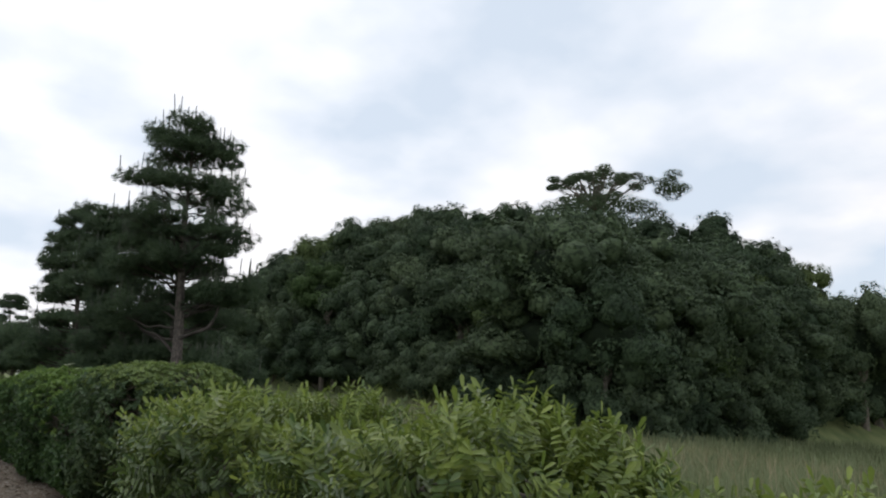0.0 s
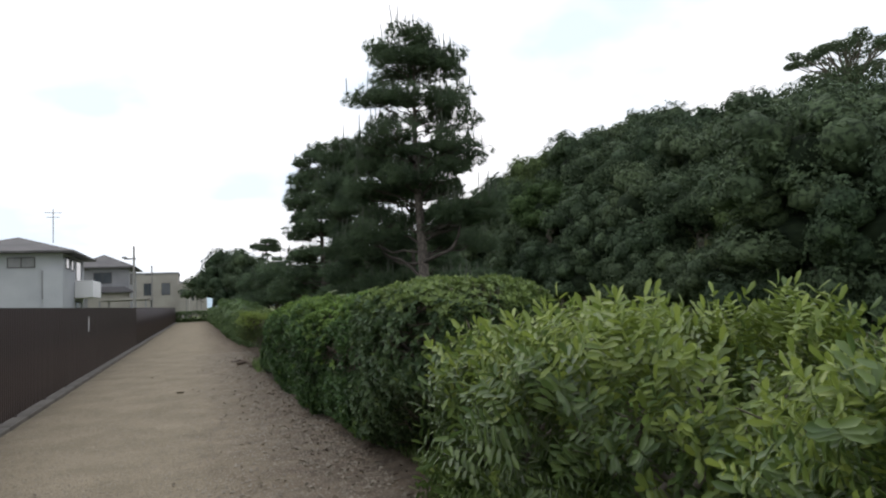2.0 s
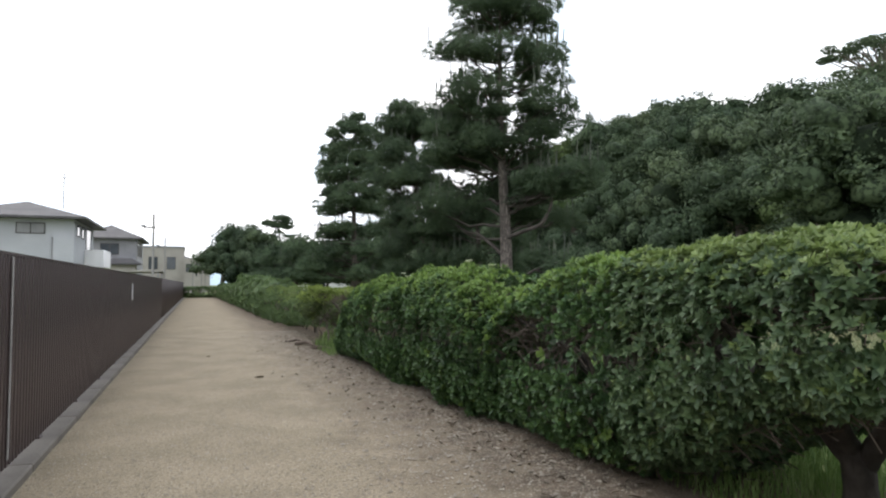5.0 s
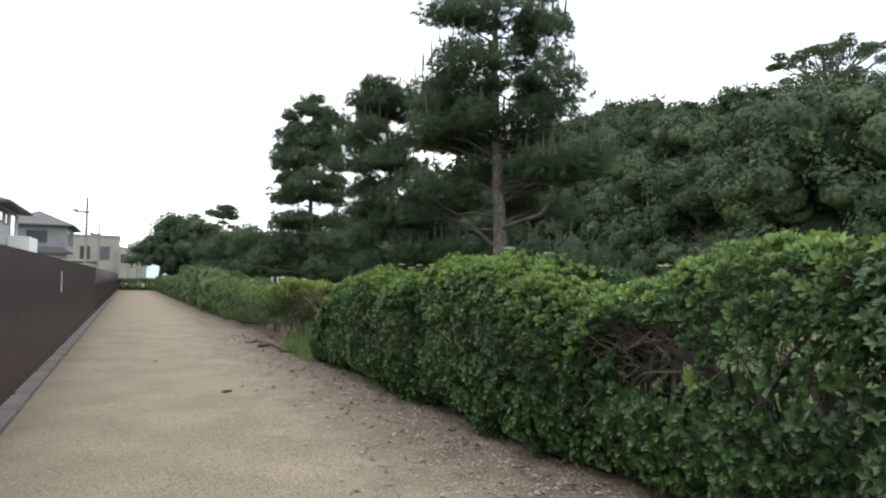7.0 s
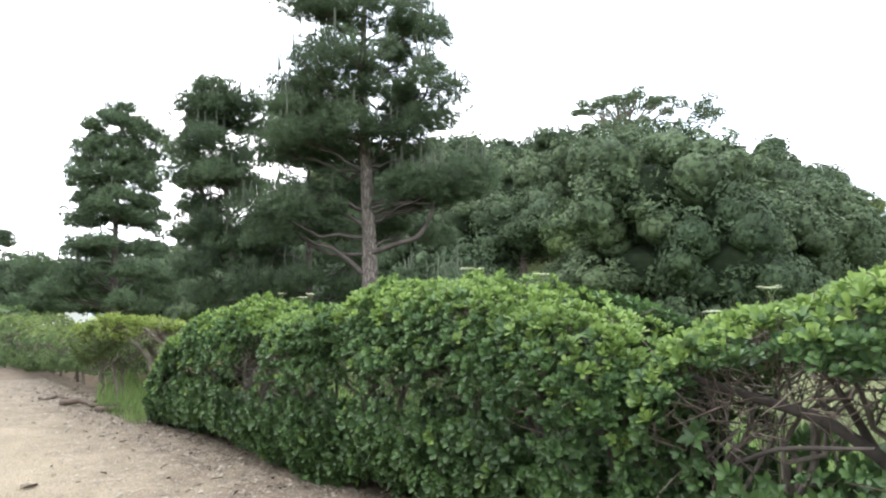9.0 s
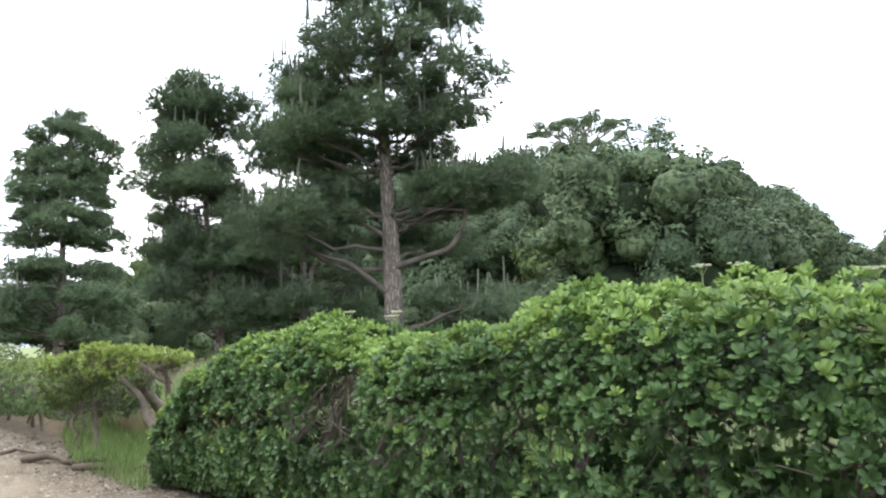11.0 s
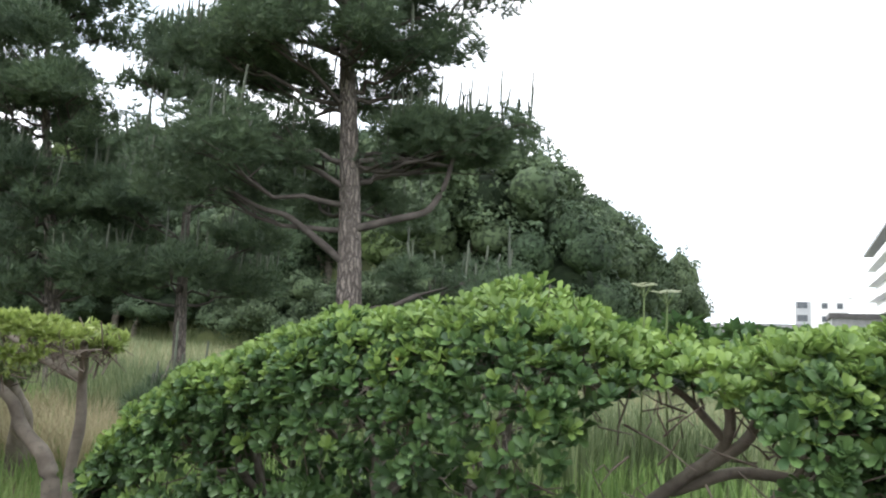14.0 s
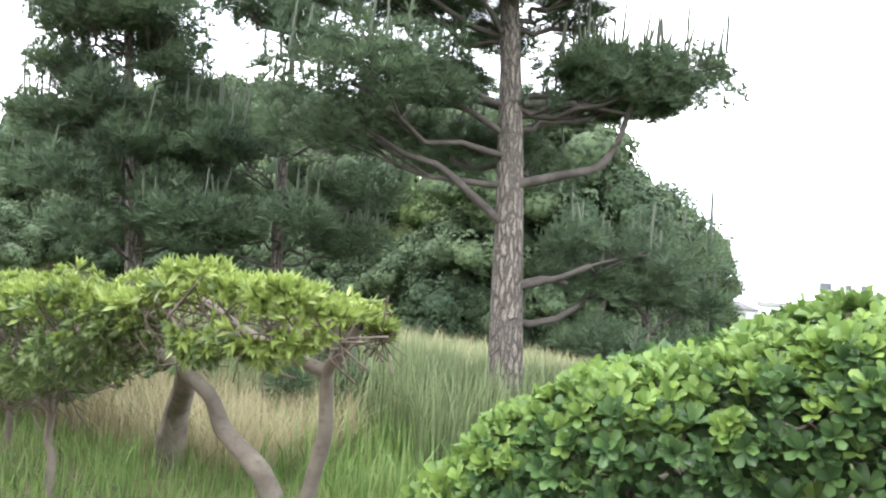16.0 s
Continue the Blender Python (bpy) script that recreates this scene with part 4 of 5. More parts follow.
# An added solid ball, painted dark for the shade inside a crown.
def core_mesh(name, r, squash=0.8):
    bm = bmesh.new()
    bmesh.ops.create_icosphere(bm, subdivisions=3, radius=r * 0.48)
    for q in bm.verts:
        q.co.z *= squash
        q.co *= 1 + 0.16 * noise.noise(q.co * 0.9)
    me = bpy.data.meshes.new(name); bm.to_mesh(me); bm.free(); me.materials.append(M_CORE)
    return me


def make_mound_trees():
    global rng
    rng = np.random.default_rng(5)
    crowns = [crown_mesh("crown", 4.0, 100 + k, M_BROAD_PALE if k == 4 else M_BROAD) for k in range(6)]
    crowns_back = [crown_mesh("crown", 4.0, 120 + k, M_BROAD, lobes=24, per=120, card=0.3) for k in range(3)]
    cores = [core_mesh("shade_core", 4.0) for k in range(2)]
    v, f = joined([tube(curve_between((0, 0, -7), (0.2, 0.1, 0), 0, 0.1), np.linspace(0.4, 0.2, 6), 8)]
                  + [tube(curve_between((0, 0, -2.5), unit(rng.normal(size=3) + (0, 0, 0.6)) * 1.7, 0.2, 0.1), np.linspace(0.18, 0.05, 6), 6) for _ in range(5)])
    stem = mesh_of("trunk", v, f, M_BARK, True)

    def tree(x, y, top, size, kind):
        root = thing("evergreen_tree", (x, y, top - 3.2 * size), "broad evergreen tree of dark green foliage on the mound", "tree", "wood on the mound", turn=rng.uniform(0, 360))
        root.scale = (size * rng.uniform(0.85, 1.2), size * rng.uniform(0.85, 1.2), size * rng.uniform(0.85, 1.15))
        part("crown", crowns_back[kind % 3] if x > 43 and y > 36 and kind != 4 else crowns[kind], root); part("shade_core", cores[kind % 2], root); part("trunk", stem, root)
        return root

    sp = 6.5
    for i, x in enumerate(np.arange(34, 82, sp)):
        for j, y in enumerate(np.arange(24, 118, sp)):
            px, py = x + rng.uniform(-1.6, 1.6), y + (sp / 2 if i % 2 else 0) + rng.uniform(-1.6, 1.6)
            g = mound(px, py)
            if py < 25.5 + 0.1 * (px - 30) or g <= 0.2 and px > 40 or px > 66 and py > 38:
                continue
            tree(px, py, mound(px, py) + rng.uniform(6.4, 9.0), rng.uniform(0.82, 1.12), 4 if rng.uniform() < 0.13 else int(rng.choice([0, 1, 2, 3, 5])))
            if px < 39:
                tree(px - 2.2 + rng.uniform(-0.6, 0.6), py + 2.6, land(px, py) + rng.uniform(3.4, 4.4), 0.85, int(rng.choice([0, 1, 2, 3, 5])))
    # the mound's outer edge, leafy down to the grass
    for x in np.arange(33, 72, 3.2):
        y = 26.5 + 0.1 * (x - 30) + rng.uniform(-0.6, 0.6)
        tree(x, y, 7.8 + 0.03 * (x - 33) + rng.uniform(-0.5, 0.5), rng.uniform(0.95, 1.15), int(rng.choice([0, 1, 2, 3, 5])))
        tree(x + 1.5, y - 0.2, land(x, y) + 3.2 + rng.uniform(-0.3, 0.4), 0.8, int(rng.choice([0, 1, 2, 3, 5])))
        tree(x + 1.6, y + 1.6, 5.4 + rng.uniform(-0.4, 0.4), 1.1, int(rng.choice([0, 1, 2, 3, 5])))
        tree(x, y + 4.5, 11.7 + 0.03 * (x - 33) + rng.uniform(-0.5, 0.5), 1.2, int(rng.choice([0, 1, 2, 3, 5])))
    for y in np.arange(27, 100, 3.6):
        tree(31.6 + rng.uniform(-0.8, 0.8), y, land(32, y) + 2.9 + rng.uniform(-0.4, 0.8), 0.72, int(rng.choice([0, 1, 2, 3, 5])))
    # rounded trees far along the path
    for x, y, t, sz in ((2.9, 80, 7.6, 0.8), (4.6, 74, 6.9, 0.7), (1.9, 88, 6.2, 0.8), (4.9, 80.5, 5.0, 0.8), (3.6, 76, 3.6, 0.7), (16, 66, 5.5, 0.9), (21, 60, 5.0, 0.8), (14, 48, 3.6, 0.6), (20, 76, 7.0, 1.0)):
        tree(x, y, t, sz, int(rng.integers(0, 4)))
    # woods farther off
    for x, y, t in ((74, 28, 9.0), (82, 30, 9.2), (90, 32, 9.6), (98, 34, 10), (78, 28.5, 4), (86, 30.5, 4), (94, 32.5, 4.5), (102, 35, 5), (80, 37, 9.5), (90, 42, 10.5), (45, 118, 12), (36, 128, 11), (27, 135, 10), (55, 112, 14), (20, 140, 9)):
        tree(x, y, t, 1.25, int(rng.integers(0, 4)))
    # the open-topped tree that stands above the rest
    root = thing("emergent_tree", (74.2, 60.4, 22.4), "tall open-crowned tree rising above the wood", "tree")
    bits = [tube(curve_between((0, 0, -11), (0, 0, 2.4), 0, 0.1), np.linspace(0.5, 0.28, 6), 8)]
    puffs = []
    for k in range(34):
        a, rr = 2.4 * k, 7.4 * math.sqrt((k + 0.3) / 34)
        e = np.array([rr * math.cos(a), rr * math.sin(a), 7.7 - 0.030 * rr * rr + rng.uniform(-1.3, 0.4)])
        bits.append(tube(curve_between((0, 0, 2 + rng.uniform(-1, 1)), e, 0.5, 0.15, 7), np.linspace(0.18, 0.05, 7), 6))
        puffs.append((*e, rng.uniform(0.75, 1.15)))
    # denser foliage lower down, and a rounded lobe at one side
    for k in range(40):
        a, rr = 2.4 * k, 8.8 * math.sqrt((k + 0.3) / 40)
        puffs.append((rr * math.cos(a), rr * math.sin(a), 3.3 - 0.03 * rr * rr + rng.uniform(-0.6, 0.6), 1.7))
    for k in range(8):
        puffs.append((6.0 + rng.normal(0, 0.9), -8.0 + rng.normal(0, 0.9), 5.0 + rng.normal(0, 0.7), 1.15))
    v, f = joined(bits)
    part("trunk", mesh_of("trunk", v, f, M_BARK, True), root)
    puffs = np.array(puffs)
    k = np.repeat(np.arange(len(puffs)), 240)
    q = unit(rng.normal(size=(len(k), 3)))
    p = puffs[k, :3] + q * (puffs[k, 3] * rng.uniform(0.4, 1.0, len(k)) ** 0.5)[:, None] * (1.25, 1.25, 0.62)
    base = np.array([(-0.5, 0, 0), (0, -0.3, 0.1), (0.5, 0, -0.1), (0, 0.3, 0.1)]), np.array([(0, 1, 2, 3)])
    v, f = scatter(base, p, frames(q), 0.3 * rng.uniform(0.6, 1.3, len(p)))
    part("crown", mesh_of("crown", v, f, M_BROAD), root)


make_mound_trees()

# ---- grass ----


def blade_patch(name, n, region, h0, h1, width, mat, label, bend=0.35, clump=0.5, shape=None):
    x0, x1, y0, y1 = region
    x, y = rng.uniform(x0, x1, n), rng.uniform(y0, y1, n)
    if clump:
        keep = lumps(np.stack([x, y, x * 0], -1), 0.55, h1) + rng.uniform(-0.6, 0.9, n) > -clump
        x, y = x[keep], y[keep]
    if shape:
        keep = np.array([shape(a, b) for a, b in zip(x, y)], bool)
        x, y = x[keep], y[keep]
    n = len(x)
    z = np.array([land(a, b) for a, b in zip(x, y)])
    h = h0 + (h1 - h0) * rng.uniform(0, 1, n) ** 1.5 * (0.75 + 0.5 * (lumps(np.stack([x, y, x * 0], -1), 0.8, 4.0) + 0.5))
    a = rng.uniform(0, 2 * np.pi, n); t = (0.05 + bend * rng.uniform(0, 1, n) ** 1.6 * 2.0) * h
    dx, dy = np.cos(a) * t, np.sin(a) * t
    b = a + np.pi / 2 + rng.normal(0, 0.5, n)
    wx, wy = np.cos(b) * width / 2, np.sin(b) * width / 2
    P = np.stack([np.stack([x - wx, y - wy, z - 0.03], -1), np.stack([x + wx, y + wy, z - 0.03], -1),
                  np.stack([x + wx * 0.8 + dx * 0.35, y + wy * 0.8 + dy * 0.35, z + h * 0.6], -1), np.stack([x - wx * 0.8 + dx * 0.35, y - wy * 0.8 + dy * 0.35, z + h * 0.6], -1),
                  np.stack([x + dx, y + dy, z + h], -1)], 1)
    f = np.concatenate([np.array([(0, 1, 2), (0, 2, 3), (3, 2, 4)])[None] + (np.arange(n) * 5)[:, None, None]]).reshape(-1, 3)
    return tagged(new(name, mesh_of(name, P.reshape(-1, 3), f, mat)), label, "grass", kind="stuff")


blade_patch("reeds", 60000, (6.0, 16.0, -8, 34), 0.5, 0.95, 0.014, M_GRASS, "tall green reed grass filling the moat")
blade_patch("reeds", 40000, (14.0, 32.0, -12, 62), 0.55, 0.95, 0.035, M_GRASS, "tall green reed grass far across the moat", clump=0.7)
blade_patch("reeds", 16000, (31.0, 66.0, -6, 26), 0.6, 1.1, 0.07, M_GRASS, "tall green reed grass at the foot of the mound", clump=0.8)
blade_patch("dry_reeds", 5000, (8.0, 30.0, -8, 40), 0.9, 1.25, 0.02, M_DRYGRASS, "pale dry reed stalks among the green")
blade_patch("bank_grass", 40000, (2.9, 7.0, 4, 32), 0.15, 0.5, 0.015, M_LOWGRASS, "fresh green grass on the bank behind the hedge", clump=0.6,
            shape=lambda a, b: a < 6.0 + 1.6 * noise.noise((a * 0.9, b * 0.6, 6)) and b > 5.0 + 2.0 * noise.noise((a * 0.8, b * 0.8, 1)))
blade_patch("reeds", 22000, (3.7, 8.5, 15.5, 24.5), 0.45, 0.95, 0.017, M_REED, "tall dense reed grass below the pines", bend=0.22, clump=0.6,
            shape=lambda a, b: ((a - 6.2) / 2.3) ** 2 + ((b - 20.2) / 4.4) ** 2 < 0.95 + 0.7 * noise.noise((a * 0.8, b * 0.8, 2)))
blade_patch("bank_grass", 13000, (1.15, 3.4, 18.3, 23.4), 0.06, 0.30, 0.009, M_LOWGRASS, "short green grass under the umbrella bush", shape=lambda a, b: a > 1.35 + 0.25 * max(b - 20.2, 0))
blade_patch("bank_grass", 3500, (2.0, 3.3, 6.8, 9.2), 0.06, 0.25, 0.009, M_LOWGRASS, "short green grass under the hedge")
blade_patch("dry_grass", 9000, (2.75, 4.2, 20.3, 22.9), 0.3, 0.62, 0.008, M_DRYGRASS, "bleached dry grass behind the trunks", bend=0.5, clump=0.2)

# ---- houses beyond the fence ----


def hip_roof(bm, x0, y0, x1, y1, z, rise, over=0.6, thick=0.14):
    x0, y0, x1, y1 = x0 - over, y0 - over, x1 + over, y1 + over
    w = min(x1 - x0, y1 - y0) / 2
    if x1 - x0 >= y1 - y0:
        r = [(x0 + w, (y0 + y1) / 2), (x1 - w - 0.01, (y0 + y1) / 2)]
    else:
        r = [((x0 + x1) / 2, y0 + w), ((x0 + x1) / 2, y1 - w - 0.01)]
    base = [bm.verts.new((x, y, z)) for x, y in ((x0, y0), (x1, y0), (x1, y1), (x0, y1))]
    eave = [bm.verts.new((v.co.x, v.co.y, z + thick)) for v in base]
    top = [bm.verts.new((*q, z + rise)) for q in r]
    bm.faces.new(base[::-1])
    for k in range(4):
        bm.faces.new((base[k], base[(k + 1) % 4], eave[(k + 1) % 4], eave[k]))
    a, b, c, d = eave
    if x1 - x0 >= y1 - y0:
        faces = ((a, b, top[1], top[0]), (b, c, top[1]), (c, d, top[0], top[1]), (d, a, top[0]))
    else:
        faces = ((a, b, top[0]), (b, c, top[1], top[0]), (c, d, top[1]), (d, a, top[0], top[1]))
    for q in faces:
        bm.faces.new(q)
    bmesh.ops.recalc_face_normals(bm, faces=bm.faces)
    return bm


def window(parent, x0, z0, x1, z1, y, name="window", shutter=False):
    """A window in a wall that faces -y: frame proud of the wall, pane set into it."""
    w = part(name, (boxed((x0, y - 0.05, z0, x1, y + 0.02, z0 + 0.06), (x0, y - 0.05, z1 - 0.06, x1, y + 0.02, z1), (x0, y - 0.05, z0 + 0.06, x0 + 0.06, y + 0.02, z1 - 0.06),
                          (x1 - 0.06, y - 0.05, z0 + 0.06, x1, y + 0.02, z1 - 0.06), ((x0 + x1) / 2 - 0.03, y - 0.045, z0 + 0.06, (x0 + x1) / 2 + 0.03, y + 0.02, z1 - 0.06)), M_TRIM), parent)
    part("shutter" if shutter else "pane", (boxed((x0 + 0.06, y - 0.02, z0 + 0.06, x1 - 0.06, y + 0.01, z1 - 0.06)), M_TRIM_GREY if shutter else M_GLASS), w)


def side_window(parent, y0, z0, y1, z1, x):
    """A window in a wall that faces +x."""
    w = part("window", (boxed((x - 0.02, y0, z0, x + 0.05, y1, z0 + 0.07), (x - 0.02, y0, z1 - 0.07, x + 0.05, y1, z1), (x - 0.02, y0, z0 + 0.07, x + 0.05, y0 + 0.07, z1 - 0.07),
                              (x - 0.02, y1 - 0.07, z0 + 0.07, x + 0.05, y1, z1 - 0.07)), M_TRIM), parent)
    part("pane", (boxed((x - 0.01, y0 + 0.07, z0 + 0.07, x + 0.02, y1 - 0.07, z1 - 0.07)), M_GLASS), w)


M_TRIM_GREY = surface("grey_shutter", (0.22, 0.22, 0.23), (0.27, 0.27, 0.28), 1.0, 0.6, 20.0, 0.1, 0.003)


def make_houses():
    h = thing("house", (-12.4, 60, 0), "two-storey grey-white plaster house with a hipped tile roof", "house", "houses beyond the fence")
    part("wall", (boxed((-3.5, -4, -0.1, 3.5, 5, 5.85)), M_PLASTER), h)
    part("bay_wall", (boxed((2.35, -4.35, -0.1, 3.55, -3.9, 4.6)), M_PLASTER), h)
    part("roof", (hip_roof(bmesh.new(), -3.5, -4, 3.5, 5, 5.8, 1.5, 0.85), M_ROOF), h)
    part("balcony", (boxed((-5.2, -4.6, 3.15, -1.75, -3.98, 3.8), (-5.2, -3.98, 3.15, -3.52, -2.0, 3.8), bevel=0.02), M_WHITE), h)
    part("balcony", (boxed((3.52, 0.5, 2.7, 4.8, 4.8, 2.95), (4.65, 0.5, 2.95, 4.8, 4.8, 4.0), (3.52, 0.5, 2.95, 4.65, 0.62, 4.0), bevel=0.02), M_WHITE), h)
    part("downpipe", (boxed((-2.25, -4.1, -0.1, -2.15, -4.0, 5.8)), M_TRIM_GREY), h)
    part("downpipe", (boxed((2.2, -4.12, 2.6, 2.32, -4.0, 4.6)), M_TRIM_GREY), h)
    window(h, 0.1, 4.8, 1.8, 5.55, -4.0, shutter=True)
    side_window(h, -3.0, 4.75, -1.6, 5.6, 3.5)
    side_window(h, -0.9, 4.7, 0.2, 5.6, 3.5)
    side_window(h, 1.2, 4.0, 3.6, 5.6, 3.5)
    side_window(h, 1.2, 0.4, 3.6, 2.4, 3.5)
    part("antenna", (boxed((1.97, 0.97, 7.0, 2.03, 1.03, 9.6), (1.4, 0.98, 9.3, 2.6, 1.02, 9.34), (1.55, 0.98, 8.95, 2.45, 1.02, 8.99)), M_POLE), h)
    h2 = thing("house", (-9.5, 88, 0), "two-storey grey house with a dark hipped roof", "house", "houses beyond the fence")
    part("wall", (boxed((-3.2, -4, -0.1, 2.3, 5, 6.3)), M_TRIM_GREY), h2)
    part("roof", (hip_roof(bmesh.new(), -3.2, -4, 2.3, 5, 6.25, 1.7, 0.7), M_ROOF), h2)
    part("porch_roof", (hip_roof(bmesh.new(), -1.8, -5.4, 2.6, -4.02, 3.5, 0.7, 0.3), M_ROOF), h2)
    part("porch_wall", (boxed((-1.6, -5.2, -0.1, 2.4, -4.01, 3.5)), M_BEIGE), h2)
    window(h2, -1.2, 4.6, 0.6, 5.8, -4.0)
    side_window(h2, -2.5, 4.5, -0.5, 5.9, 2.3)
    side_window(h2, 0.8, 4.5, 2.8, 5.9, 2.3)
    h3 = thing("house", (-5.6, 114, 0), "flat-roofed beige two-storey house", "house", "houses beyond the fence")
    part("wall", (boxed((-3.0, -4, -0.1, 2.7, 5, 6.7)), M_BEIGE), h3)
    part("parapet", (boxed((-3.1, -4.1, 6.7, 2.8, 5.1, 6.95)), M_TRIM_GREY), h3)
    part("annex_wall", (boxed((2.72, -5, -0.1, 4.2, 3, 5.2)), M_BEIGE), h3)
    window(h3, -2.0, 3.6, -0.8, 5.4, -4.0)
    window(h3, 0.4, 3.6, 1.6, 5.4, -4.0)
    window(h3, 3.0, 3.2, 3.9, 4.4, -5.0)
    h4 = thing("house", (-24.5, 62, 0), "low grey-roofed house beside the white house", "house", "houses beyond the fence")
    part("wall", (boxed((-6, -4, -0.1, 5.4, 5, 3.5)), M_BEIGE), h4)
    part("roof", (hip_roof(bmesh.new(), -6, -4, 5.4, 5, 3.6, 1.2, 0.6), M_ROOF), h4)
    part("upper_wall", (boxed((4.3, -3.0, 3.5, 6.2, 0.5, 4.75)), M_TRIM), h4)
    window(h4, -2, 1.0, 0.2, 2.6, -4.0)
    for x, y, hgt in ((-4.3, 132, 5.5), (-1.6, 150, 5.0)):
        hh = thing("house", (x, y, 0), "small pale house far down the path", "house", "houses beyond the fence")
        part("wall", (boxed((-3, -3, -0.1, 3, 3, hgt)), M_BEIGE), hh)
        part("roof", (hip_roof(bmesh.new(), -3, -3, 3, 3, hgt, 1.3, 0.4), M_ROOF), hh)
        window(hh, -1, hgt - 2, 0.6, hgt - 0.7, -3.0)
    gate = thing("carport", (-5.0, 62, 0), "low beige carport roof behind the fence", "carport")
    part("roof", (boxed((-2.2, -3, 2.35, 1.4, 3, 2.5), bevel=0.02), M_BEIGE), gate)
    for px, py in ((-2.0, -2.8), (1.2, -2.8), (1.2, 2.8), (-2.0, 2.8)):
        part("post", (boxed((px - 0.05, py - 0.05, -0.1, px + 0.05, py + 0.05, 2.35)), M_TRIM_GREY), gate)


make_houses()


def make_pole(x, y, h, r=0.09, arm=True):
    p = thing("utility_pole", (x, y, 0), "slim weathered utility pole behind the fence", "utility pole", "poles beyond the fence")
    v, f = tube([(0, 0, -0.1), (0, 0, h * 0.5), (0, 0, h)], (r, r * 0.85, r * 0.7), 10)
    part("pole", mesh_of("pole", v, f, M_POLE, True), p)
    if arm:
        part("crossarm", (boxed((-0.5, -0.04, h - 0.75, 0.12, 0.04, h - 0.67), bevel=0.01), M_TRIM), p)
        part("lamp_head", (boxed((-0.62, -0.08, h - 0.70, -0.36, 0.08, h - 0.58), bevel=0.03), M_TRIM_GREY), p)
    return p


make_pole(-3.3, 43.6, 5.15, 0.075)
make_pole(-3.4, 60.0, 5.0, 0.07)
make_pole(-1.6, 100.0, 5.6, 0.1)
make_pole(-0.4, 118.0, 4.6, 0.1, False)
make_pole(0.3, 132.0, 4.8, 0.1, False)

# ---- buildings across the moat ----


def make_far_buildings():
    ap = thing("apartment_building", (125, -6, 0), "six-storey white apartment block with long balconies", "building", "buildings across the moat")
    part("wall", (boxed((-25, -9, -0.5, 25, 9, 18.0)), M_WHITE), ap)
    part("roof", (boxed((-25.5, -9.5, 18.0, 25.5, 10.8, 18.5)), M_TRIM_GREY), ap)
    for k in range(6):
        z = 0.6 + 2.9 * k
        part("balcony", (boxed((-25, 9.02, z, 25, 10.4, z + 0.2), (-25, 10.25, z + 0.2, 25, 10.4, z + 1.2)), M_WHITE), ap)
        for i in range(12):
            part("window", (boxed((-23.5 + 4 * i, 9.005, z + 0.3, -21.3 + 4 * i, 9.06, z + 2.2)), M_GLASS), ap)
    w = thing("office_building", (158, 12, 0), "pale four-storey building with a stair tower", "building", "buildings across the moat")
    part("wall", (boxed((-6, -4.6, -0.5, 6, 1.8, 10.4)), M_WHITE), w)
    part("wing_wall", (boxed((-5.5, 1.82, -0.5, 6, 4.6, 9.6)), M_PLASTER), w)
    part("tower", (boxed((-4, -5.6, 10.4, 0, -2.0, 13.2), (-3.4, -3.2, 13.2, -2.8, -2.8, 15.6)), M_WHITE), w)
    for z in (3.0, 5.6, 8.2):
        for y in (-3.2, -0.6):
            part("window", (boxed((-6.05, y - 0.5, z, -5.99, y + 0.5, z + 1.1)), M_GLASS), w)
        part("window", (boxed((-5.55, 2.4, z, -5.49, 4.2, z + 1.3)), M_GLASS), w)
    d = thing("warehouse", (135, 7, 0), "grey warehouse with a flat dark roof", "building", "buildings across the moat")
    part("wall", (boxed((-8, -7, -0.5, 8, 4, 5.6)), M_TRIM_GREY), d)
    part("roof", (boxed((-8.4, -7.4, 5.6, 8.4, 4.4, 6.4)), M_ROOF), d)
    s = thing("school_building", (158, 21, 0), "long low white building with a row of windows", "building", "buildings across the moat")
    part("wall", (boxed((-6, -5, -0.5, 6, 6, 4.2)), M_WHITE), s)
    part("roof", (boxed((-6.4, -5.4, 4.2, 6.4, 6.4, 5.0)), M_TRIM_GREY), s)
    for k in range(7):
        part("window", (boxed((-6.05, -4.4 + 1.5 * k, 1.6, -5.99, -3.5 + 1.5 * k, 3.0)), M_GLASS), s)
    g = thing("gabled_house", (165, 32, 0), "low grey-roofed houses across the moat", "house", "buildings across the moat")
    part("wall", (boxed((-4, -4, -0.5, 4, 5, 3.2)), M_PLASTER), g)
    part("roof", (hip_roof(bmesh.new(), -4, -4, 4, 5, 3.1, 2.0, 0.5), M_ROOF), g)
    hut = thing("white_house", (13.5, 92, 0), "small white house glimpsed between the pines", "house")
    part("wall", (boxed((-3.5, -3, -0.3, 3.5, 3, 2.3)), M_WHITE), hut)
    part("roof", (hip_roof(bmesh.new(), -3.5, -3, 3.5, 3, 2.3, 1.1, 0.4), M_ROOF), hut)
    window(hut, -1.6, 0.6, 0.4, 1.8, -3.0)


make_far_buildings()


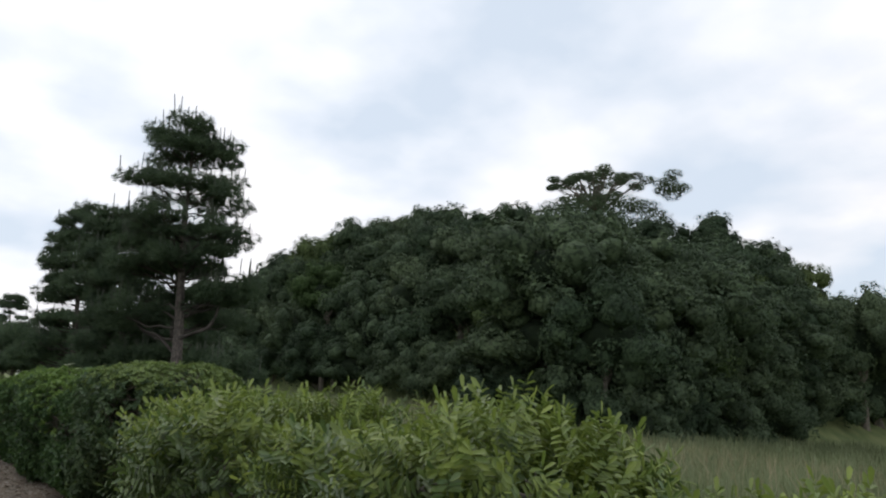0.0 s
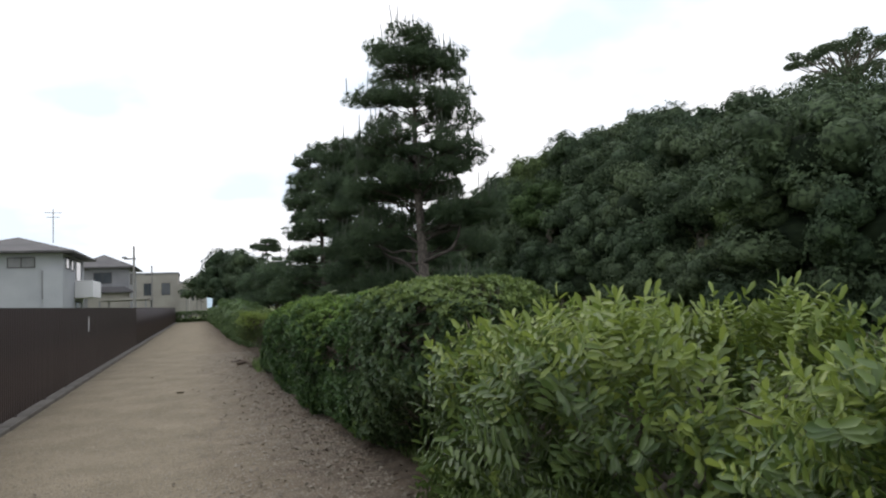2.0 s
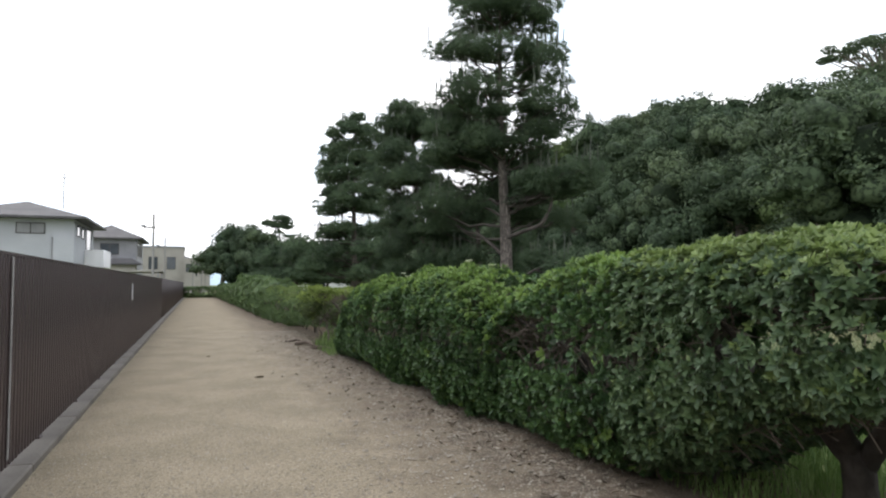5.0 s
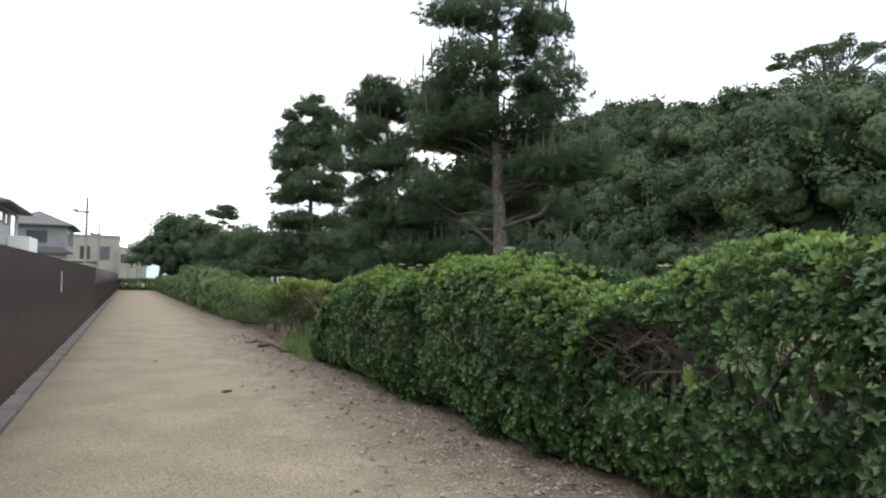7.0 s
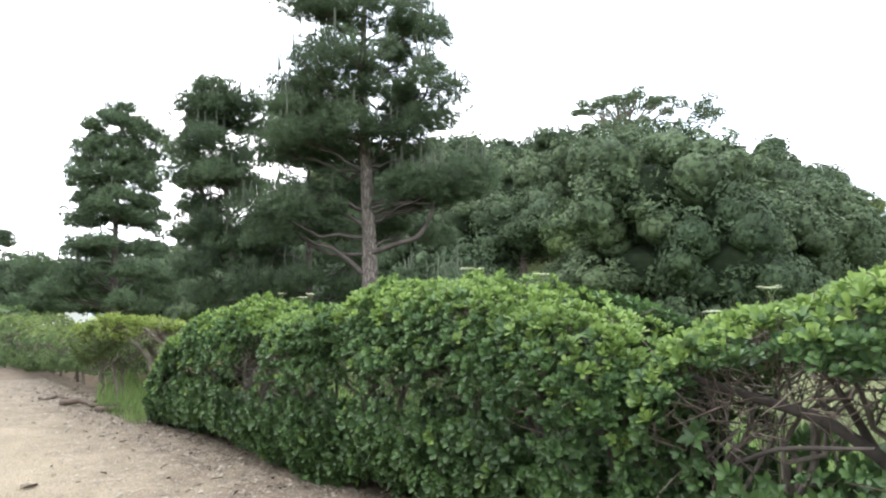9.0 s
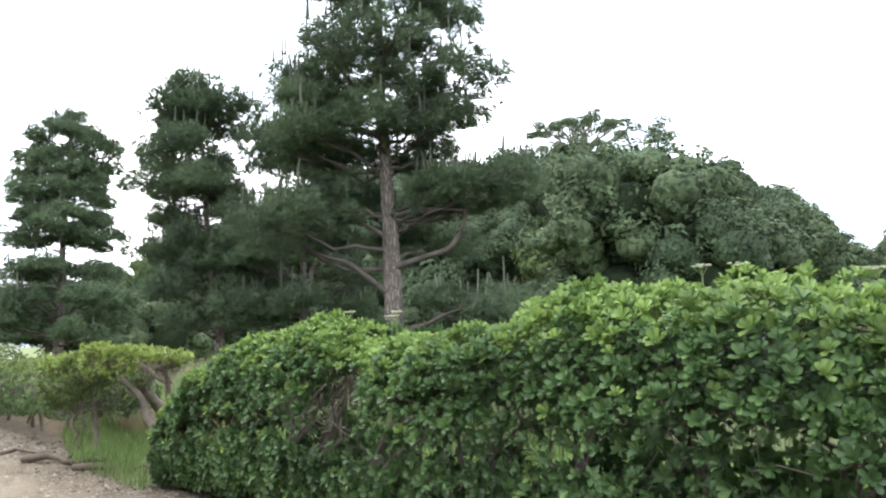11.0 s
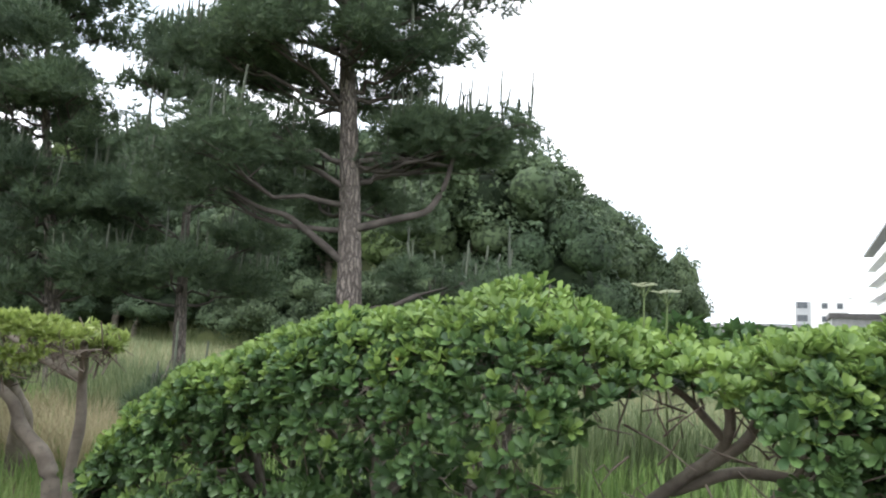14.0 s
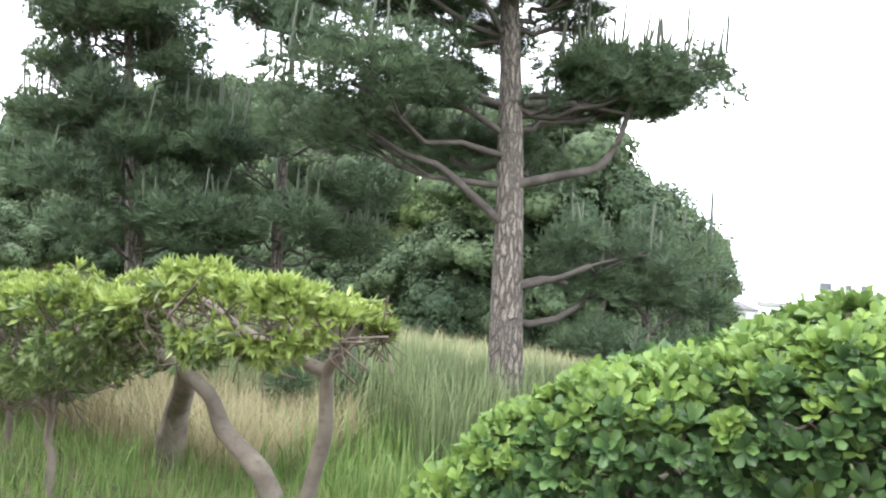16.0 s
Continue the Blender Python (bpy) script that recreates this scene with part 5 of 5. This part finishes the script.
def make_hills():
    n = 90
    a = np.linspace(radians(-75), radians(60), n)
    r = 2300
    top = np.array([70 + 30 * noise.noise((q * 3, 0, 0)) + 10 * noise.noise((q * 11, 4, 0)) for q in a])
    lo = np.stack([r * np.sin(a), r * np.cos(a), np.full(n, -5)], -1)
    hi = np.stack([(r + 300) * np.sin(a), (r + 300) * np.cos(a), top], -1)
    f = [(i, i + 1, n + i + 1, n + i) for i in range(n - 1)]
    tagged(new("backdrop", mesh_of("backdrop", np.concatenate([lo, hi]), f, M_HILL, True)), "hills on the horizon with haze painted in as pale blue", "hills", kind="structure")


make_hills()

# ---- pebbles and litter ----


def make_pebbles():
    bv = np.array([(0.5, 0, 0), (-0.5, 0.05, 0), (0.05, 0.42, 0), (0, -0.4, 0.03), (0.08, 0, 0.28), (0, 0, -0.28)])
    bf = np.array([(0, 2, 4), (2, 1, 4), (1, 3, 4), (3, 0, 4)])
    n = 36000
    y = 2 + 24 * rng.uniform(0, 1, n) ** 1.1
    x = np.where(rng.uniform(size=n) < 0.6, 1.7 - np.abs(rng.normal(0, 0.95, n)), rng.uniform(-2.2, 1.9, n))
    keep = x > -2.2
    x, y = x[keep], y[keep]
    s = rng.uniform(0.009, 0.028, len(x)) * np.where((x > 0.0) & (rng.uniform(size=len(x)) < 0.07), 2.1, 1)
    v, f = scatter((bv, bf), np.stack([x, y, 0.026 + s * 0.1], -1), frames(np.tile((0, 0, 1.0), (len(x), 1))), s)
    tagged(new("pebbles", mesh_of("pebbles", v, f, M_STONE)), "loose small stones on the gravel", "pebbles", kind="stuff")
    n = 1300
    y = 2 + 22 * rng.uniform(0, 1, n); x = 1.9 - np.abs(rng.normal(0, 0.6, n))
    v, f = scatter(leaf(0.06, 0.025, 0.4, 0.2), np.stack([x, y, np.full(n, 0.045)], -1), frames(np.stack([rng.normal(0, 0.3, n), rng.normal(0, 0.3, n), np.ones(n)], -1)), rng.uniform(0.6, 1.2, n))
    tagged(new("leaf_litter", mesh_of("leaf_litter", v, f, M_LITTER)), "dry brown fallen leaves along the hedge foot", "leaves", kind="stuff")


make_pebbles()


# ---- small things ----


def make_flowers():
    """Flat cream flower heads on thin stalks that rise through the hedge."""
    for x, y, z in ((2.2, 15.66, 1.60), (2.2, 16.22, 1.62), (2.1, 15.5, 1.56), (2.2, 13.16, 1.74), (2.2, 12.4, 1.66), (2.05, 10.82, 1.52), (2.05, 11.12, 1.40), (2.1, 12.9, 1.72)):
        t = thing("wild_flower", (x, y, 0), "cream flat-topped wild flower rising through the hedge", "flower", "wild flowers in the hedge")
        top = np.array([rng.uniform(-0.05, 0.05), rng.uniform(-0.05, 0.05), z])
        bits = [tube(curve_between((0, 0, 0), top - (0, 0, 0.06), 0, 0.01), np.full(6, 0.004), 5)]
        heads = []
        for k in range(9):
            a, r = 2.4 * k, 0.052 * math.sqrt((k + 0.5) / 9)
            tip = top + (r * math.cos(a), r * math.sin(a), rng.uniform(-0.006, 0.004))
            bits.append(tube(curve_between(top - (0, 0, 0.06), tip, 0, 0.0, 3), np.full(3, 0.0015), 3))
            heads.append(tip)
        v, f = joined(bits)
        part("stalk", mesh_of("stalk", v, f, M_STALK), t)
        pos = np.repeat(np.array(heads), 7, 0) + rng.normal(0, 0.007, (63, 3)) * (1, 1, 0.3)
        v, f = scatter(rosette(4, 0.009, 0.006, 15, plain=True), pos, frames(np.tile((0, 0, 1.0), (63, 1))), np.ones(63))
        part("flower_head", mesh_of("flower_head", v, f, M_FLOWER), t, "cream florets")


make_flowers()


def make_dead_wood():
    for a, b, r in (((1.05, 20.95, 0.06), (1.62, 19.95, 0.09), 0.045), ((1.3, 19.95, 0.05), (1.8, 19.05, 0.07), 0.04), ((0.95, 22.0, 0.05), (1.35, 21.3, 0.06), 0.03)):
        q = curve_between(a, b, 0.03, 0.03, 8)
        v, f = tube(q, r * np.linspace(1.1, 0.5, 8) * (1 + 0.2 * lumps(q, 8.0)), 9)
        w, g = tube(curve_between(q[4], q[4] + (0.12, 0.16, 0.07), 0.02, 0.01, 4), (r * 0.5, r * 0.4, r * 0.3, r * 0.1), 6)
        v, f = joined([(v, f), (w, g)])
        tagged(new("fallen_branch", mesh_of("fallen_branch", v, f, M_DEADWOOD, True)), "dark fallen branch lying at the path's edge", "branch", "fallen branches")
    for x, y, s in ((-0.22, 15.67, 2.6), (0.4, 12.1, 1.2), (-1.2, 9.0, 1.0), (0.9, 17.2, 1.3), (-0.9, 19.0, 1.2)):
        v, f = leaf(0.085 * s, 0.032 * s, 0.4, 0.1)
        v = v - v.mean(0)
        ob = tagged(new("fallen_leaf", mesh_of("fallen_leaf", v, f, M_LITTER)), "dry brown leaf lying on the gravel", "leaf", "fallen leaves")
        ob.location, ob.rotation_euler = (x, y, 0.042), (0, 0, rng.uniform(0, 6))
    for x, y, z in ((1.47, 16.44, 1.22), (1.44, 16.37, 1.05), (1.5, 17.84, 0.78)):
        v, f = leaf(0.048, 0.024, 0.3, 0.15, 0.7)
        ob = tagged(new("yellow_leaf", mesh_of("yellow_leaf", v, f, M_YELLOW)), "single yellowed leaf on the green hedge", "leaf", "yellow leaves")
        ob.location, ob.rotation_euler = (x, y, z), (0, radians(-60), 0)


make_dead_wood()
